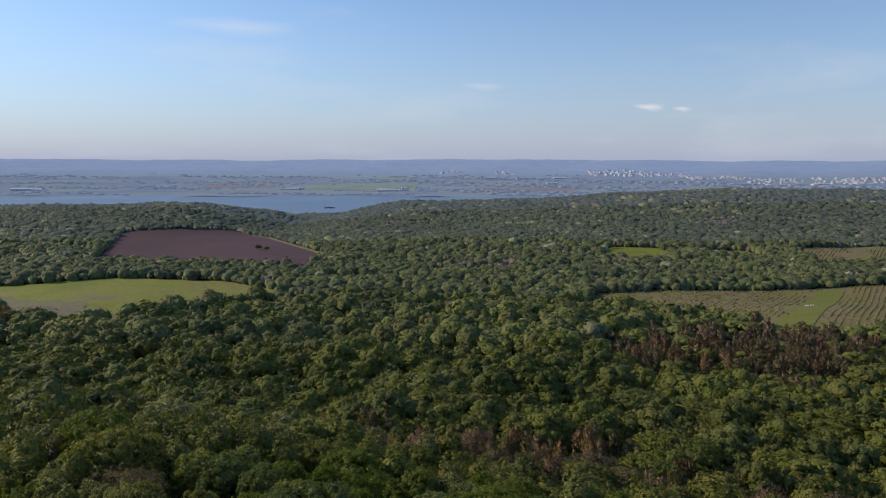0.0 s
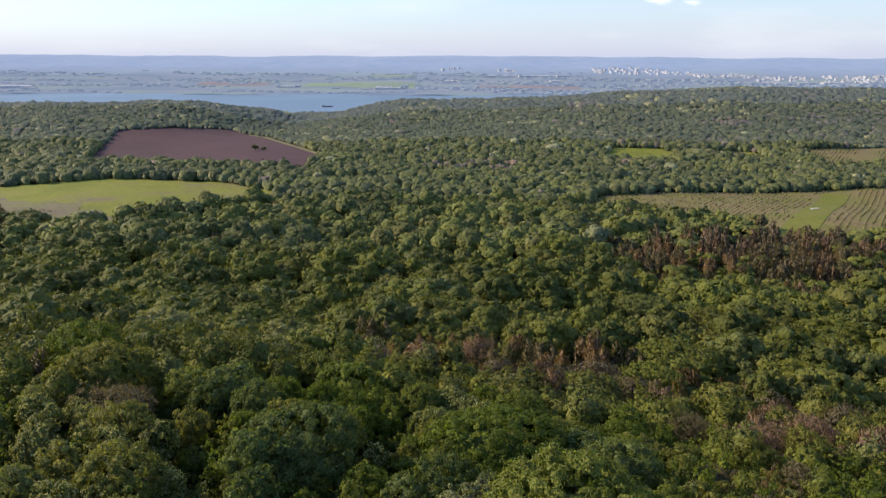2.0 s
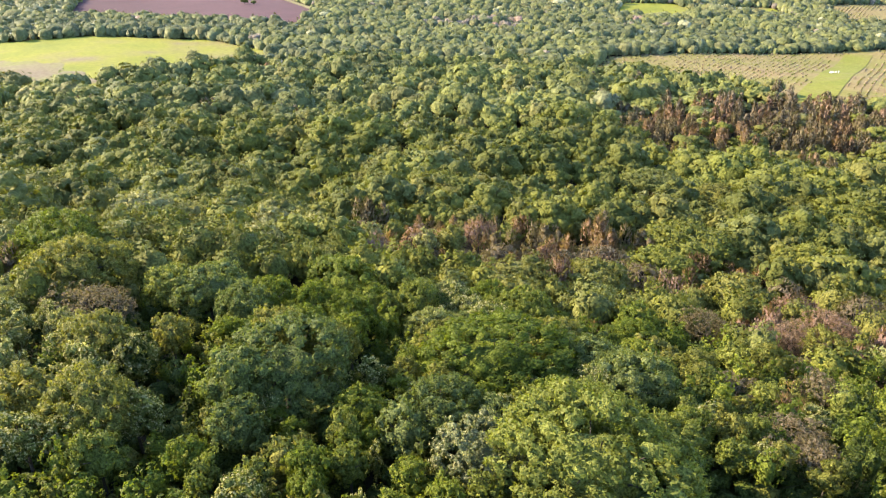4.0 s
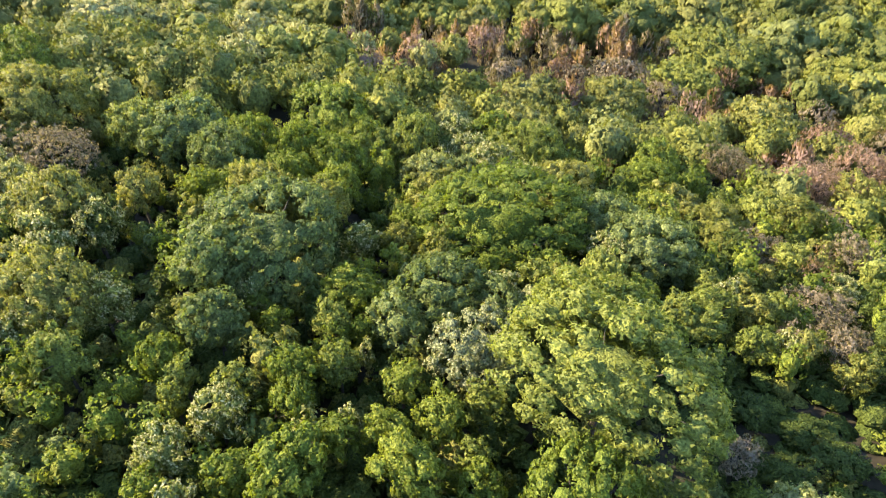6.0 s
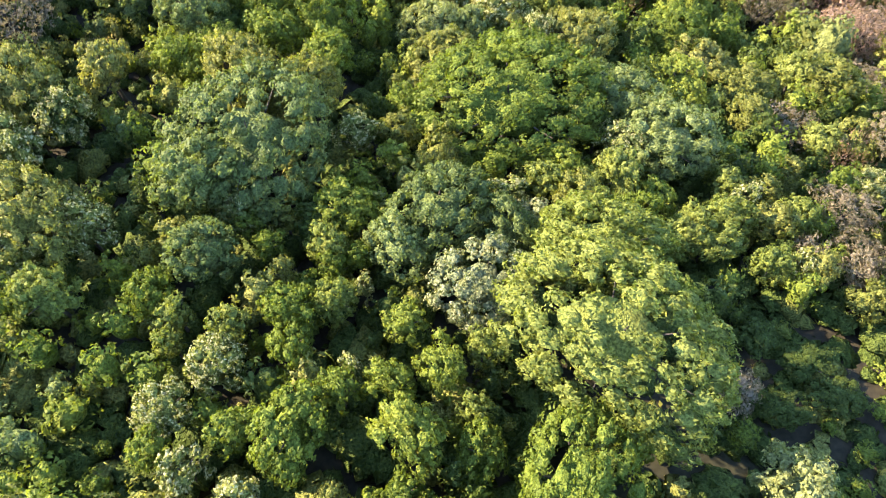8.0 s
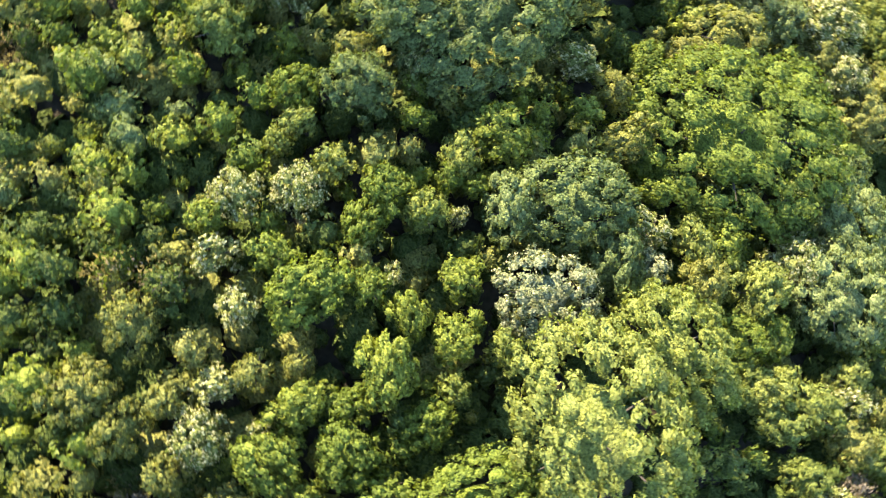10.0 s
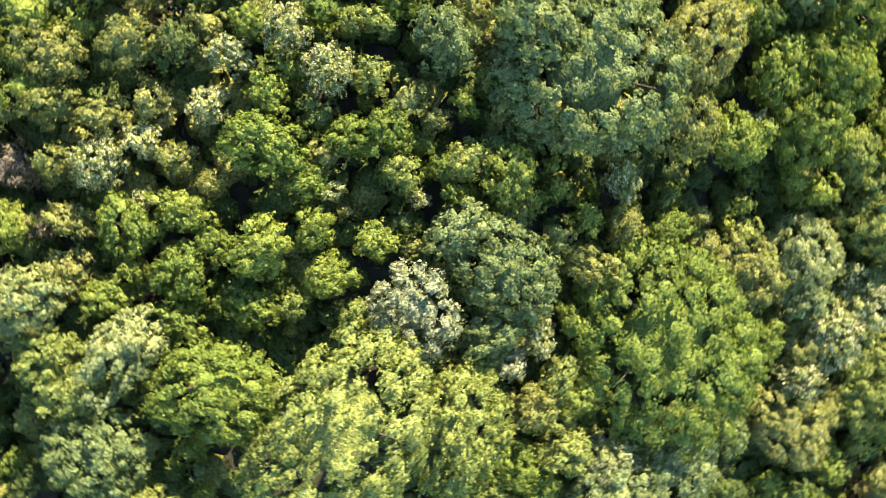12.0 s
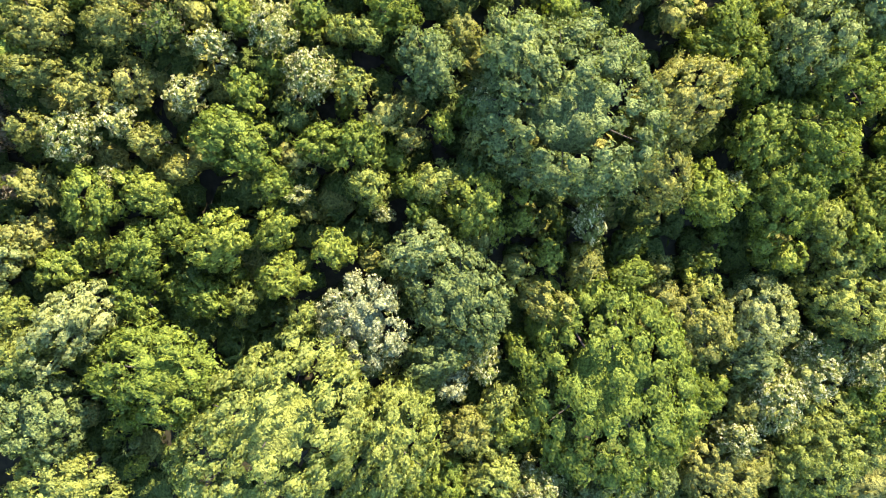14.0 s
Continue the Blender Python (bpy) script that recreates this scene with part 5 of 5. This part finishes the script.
def shed(x, y, w, d, h, turn=0.0, label="long white factory shed on the far shore", stacks=0):
    """A long hall with a low gable roof, door openings and, at times, silos."""
    ob = new("factory_hall")
    w, h = w * 1.15, h * 0.6
    wall = part("wall", quad_mesh("wall", box(-w / 2, w / 2, -d / 2, d / 2, -2, h), [PLASTER]), ob)
    ridge = h + d * 0.06
    e = 0.8
    roof = np.array([[(-w / 2 - e, -d / 2 - e, h), (w / 2 + e, -d / 2 - e, h), (w / 2 + e, 0, ridge), (-w / 2 - e, 0, ridge)],
                     [(-w / 2 - e, 0, ridge), (w / 2 + e, 0, ridge), (w / 2 + e, d / 2 + e, h), (-w / 2 - e, d / 2 + e, h)]])
    part("roof", quad_mesh("roof", roof, [PLASTER]), ob, "pale metal roof")
    for t in np.arange(-w / 2 + 8, w / 2 - 7, 16):
        part("door", quad_mesh("door", box(t, t + 5, -d / 2 - 0.2, -d / 2 + 0.1, -1, min(5, h - 0.6)), [GLASS]), wall)
    for i in range(stacks):
        sx = w / 2 + 8 + 9 * i
        part("silo", quad_mesh("silo", tube([(sx, 0, -2), (sx, 0, h + 9), (sx, 0, h + 12)], [3.6, 3.6, 0.6], 10), [PLASTER]), ob)
    ob.matrix_basis = pose(x, y, float(far_land(x, y)), 0, 0, turn)
    return tagged(ob, label, "factory", "halls on the far shore")


shed(-245, 3150, 92, 30, 11, 6, stacks=4)
shed(-262, 3195, 60, 26, 14, 6)
shed(-690, 3160, 70, 24, 10, -4)
shed(-655, 3185, 40, 18, 15, -4)
shed(-335, 3160, 52, 18, 7, 3)
shed(-1860, 3150, 112, 40, 15, 8)
shed(-1790, 3110, 50, 24, 9, 8)
shed(-470, 3140, 34, 14, 6, 0)
for k, (x, w) in enumerate(((250, 80), (345, 90), (450, 70), (545, 100), (650, 60))):
    shed(x, 3935 + 8 * (k % 2), w, 26, 10, 3 * (k % 3), "long pale hall in the far plain")
for k, (x, w) in enumerate(((1480, 70), (1570, 90), (1680, 100), (1790, 80), (1900, 70))):
    shed(x, 3545 + 10 * (k % 2), w, 26, 10, 4 * (k % 3), "long pale hall before the far city")
shed(552, 3560, 46, 24, 12, 5, "pale hall in the far plain")
shed(40, 3620, 60, 22, 9, -6, "pale hall in the far plain")


def barge(x, y):
    ob = new("barge")
    hull = np.concatenate([box(-15, 13, -3.5, 3.5, -0.5, 2.2), np.array([[(13, -3.5, -0.5), (18, 0, 0.5), (18, 0, 2.8), (13, -3.5, 2.2)], [(18, 0, 0.5), (13, 3.5, -0.5), (13, 3.5, 2.2), (18, 0, 2.8)],
                                                                        [(13, -3.5, 2.2), (18, 0, 2.8), (18, 0, 2.8), (13, 3.5, 2.2)]])])
    part("hull", quad_mesh("hull", hull, [STEEL]), ob)
    part("deckhouse", quad_mesh("deckhouse", box(-14, -9, -2.5, 2.5, 2.2, 6), [CONCRETE]), ob)
    part("hatch", quad_mesh("hatch", box(-7, 11, -2.6, 2.6, 2.2, 3.2), [STEEL]), ob)
    ob.matrix_basis = pose(x, y, 0, 0, 0, -4)
    return tagged(ob, "long dark barge lying on the blue lake", "boat")


barge(-352, 2170)


# ---- small things by the fields, and the far shore ----
def beehive(x, y, turn):
    """A white wooden hive on short legs, with a lid."""
    ob = new("beehive")
    part("body", quad_mesh("body", box(-0.3, 0.3, -0.28, 0.28, 0.2, 1.0), [PLASTER]), ob, "white wooden box")
    part("lid", quad_mesh("lid", box(-0.36, 0.36, -0.34, 0.34, 1.0, 1.12), [ROOFING]), ob)
    for sx in (-0.25, 0.25):
        for sy in (-0.22, 0.22):
            part("leg", quad_mesh("leg", box(sx - 0.04, sx + 0.04, sy - 0.04, sy + 0.04, -0.3, 0.2), [BARK]), ob)
    ob.matrix_basis = pose(x, y, float(land(x, y)) + 0.75, 0, 0, turn)
    return tagged(ob, "white wooden beehive on the grass strip of the orchard", "beehive", "beehives in the orchard")


first_hive = beehive(252.0, 478.0, 20)
for i, (dx, dy) in enumerate(((1.6, 0.9), (3.1, 2.0), (4.9, 2.6), (6.2, 4.0), (8.3, 5.1))):
    x, y = 252.0 + dx, 478.0 + dy
    copy_thing(first_hive, pose(x, y, float(land(x, y)) + 0.75, 0, 0, 20 + 7 * i))

PALE_BARK = plain_material("bleached_dead_wood", (0.3, 0.28, 0.25), (0.42, 0.4, 0.37), 1.5)


def dead_tree(x, y, height, seed):
    """A bleached dead tree: a bare trunk with a few broken limbs."""
    g = np.random.default_rng(seed)
    ob = new("dead_tree")
    part("trunk", quad_mesh("trunk", tube([(0, 0, -0.5), (0.1, 0.05, height * 0.4), (0.3, -0.1, height * 0.75), (0.35, 0.1, height)], [0.32, 0.24, 0.15, 0.05], 7), [PALE_BARK]), ob)
    for i in range(5):
        t, z = i * 1.3 + g.uniform(0, 0.5), height * g.uniform(0.4, 0.8)
        e = (math.cos(t) * 1.6, math.sin(t) * 1.6, z + g.uniform(0.8, 1.8))
        part("limb", quad_mesh("limb", tube([(0.2, 0, z), (e[0] * 0.6, e[1] * 0.6, z + 0.7), e], [0.12, 0.08, 0.03], 5), [PALE_BARK]), ob)
    ob.matrix_basis = pose(x, y, float(land(x, y)), 0, 0, 0)
    return tagged(ob, "bleached dead tree with bare limbs at the wood's edge", "tree", "dead trees")


for i, (x, y, h) in enumerate(((-108, 476, 12), (-104.5, 473, 13), (-101, 475, 11.5))):
    dead_tree(x, y, h, 90 + i)


def lone_bush(x, y, r):
    """One dark bush standing in the ploughed field."""
    ob = new("bush")
    body, nrm, mass = crown(77, r, 0.0, r * 1.3, 1.1, 1, 4, 0.4, core=0.5)
    part("crown", quad_mesh("crown", body, [VALLEY_LEAVES["dark"]], normals=nrm), ob)
    part("trunk", quad_mesh("trunk", tube([(0, 0, -0.4), (0, 0, r * 0.6)], [0.3, 0.15]), [BARK]), ob)
    ob.matrix_basis = pose(x, y, float(land(x, y)) + 0.5, 0, 0, 0)
    return tagged(ob, "dark round bush alone in the ploughed field", "bush")


lone_bush(-227, 856, 5.0)
lone_bush(-216, 853, 3.4)


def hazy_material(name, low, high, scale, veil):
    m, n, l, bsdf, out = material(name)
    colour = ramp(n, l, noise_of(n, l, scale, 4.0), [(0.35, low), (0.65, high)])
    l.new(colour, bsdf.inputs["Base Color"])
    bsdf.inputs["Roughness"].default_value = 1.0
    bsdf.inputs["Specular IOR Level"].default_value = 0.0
    # the emitted veil imitates distance haze over a surface that has no lamp
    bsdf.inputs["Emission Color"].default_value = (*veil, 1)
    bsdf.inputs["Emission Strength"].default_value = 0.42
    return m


# bluish, faded tones with the far haze already in them
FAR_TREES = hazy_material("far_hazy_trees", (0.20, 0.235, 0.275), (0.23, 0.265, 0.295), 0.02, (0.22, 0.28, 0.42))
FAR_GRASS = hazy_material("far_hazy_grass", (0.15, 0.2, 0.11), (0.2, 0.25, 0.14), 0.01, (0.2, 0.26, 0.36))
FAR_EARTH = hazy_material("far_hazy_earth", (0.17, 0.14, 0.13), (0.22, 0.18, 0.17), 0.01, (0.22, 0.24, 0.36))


def far_belts():
    """Belts of trees along the far shore and between the far fields."""
    g = np.random.default_rng(64)
    body = cube_sphere(1)
    pts = []
    for x0, x1, y, depth, thick in ((-3000, 2300, 2955, 25, 260), (-2400, -700, 3300, 40, 190), (-150, 900, 3120, 60, 170), (-2600, -300, 3620, 60, 220), (-200, 2400, 3420, 90, 330),
                                    (-600, 1500, 3720, 80, 240), (-2600, 800, 4020, 70, 300), (900, 2600, 3480, 50, 200), (-1500, -900, 3420, 60, 90)):
        pts.append(np.stack([g.uniform(x0, x1, thick), y + g.normal(0, depth, thick)], -1))
    p = np.concatenate(pts)
    gap = np.sin(p[:, 0] / 190 + p[:, 1] / 70) > -0.45
    p = p[gap]
    size = np.stack([g.uniform(12, 34, len(p)), g.uniform(8, 16, len(p)), g.uniform(3, 6, len(p))], -1)
    q = body[None] * size[:, None, None] + np.stack([p[:, 0], p[:, 1], far_land(p[:, 0], p[:, 1]) + 1.5], -1)[:, None, None]
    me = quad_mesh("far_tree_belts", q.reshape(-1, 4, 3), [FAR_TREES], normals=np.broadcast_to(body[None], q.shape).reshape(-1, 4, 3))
    return tagged(new("far_tree_belts", me), "hazy belts of trees on the far plain", "woodland", kind="stuff")


far_belts()
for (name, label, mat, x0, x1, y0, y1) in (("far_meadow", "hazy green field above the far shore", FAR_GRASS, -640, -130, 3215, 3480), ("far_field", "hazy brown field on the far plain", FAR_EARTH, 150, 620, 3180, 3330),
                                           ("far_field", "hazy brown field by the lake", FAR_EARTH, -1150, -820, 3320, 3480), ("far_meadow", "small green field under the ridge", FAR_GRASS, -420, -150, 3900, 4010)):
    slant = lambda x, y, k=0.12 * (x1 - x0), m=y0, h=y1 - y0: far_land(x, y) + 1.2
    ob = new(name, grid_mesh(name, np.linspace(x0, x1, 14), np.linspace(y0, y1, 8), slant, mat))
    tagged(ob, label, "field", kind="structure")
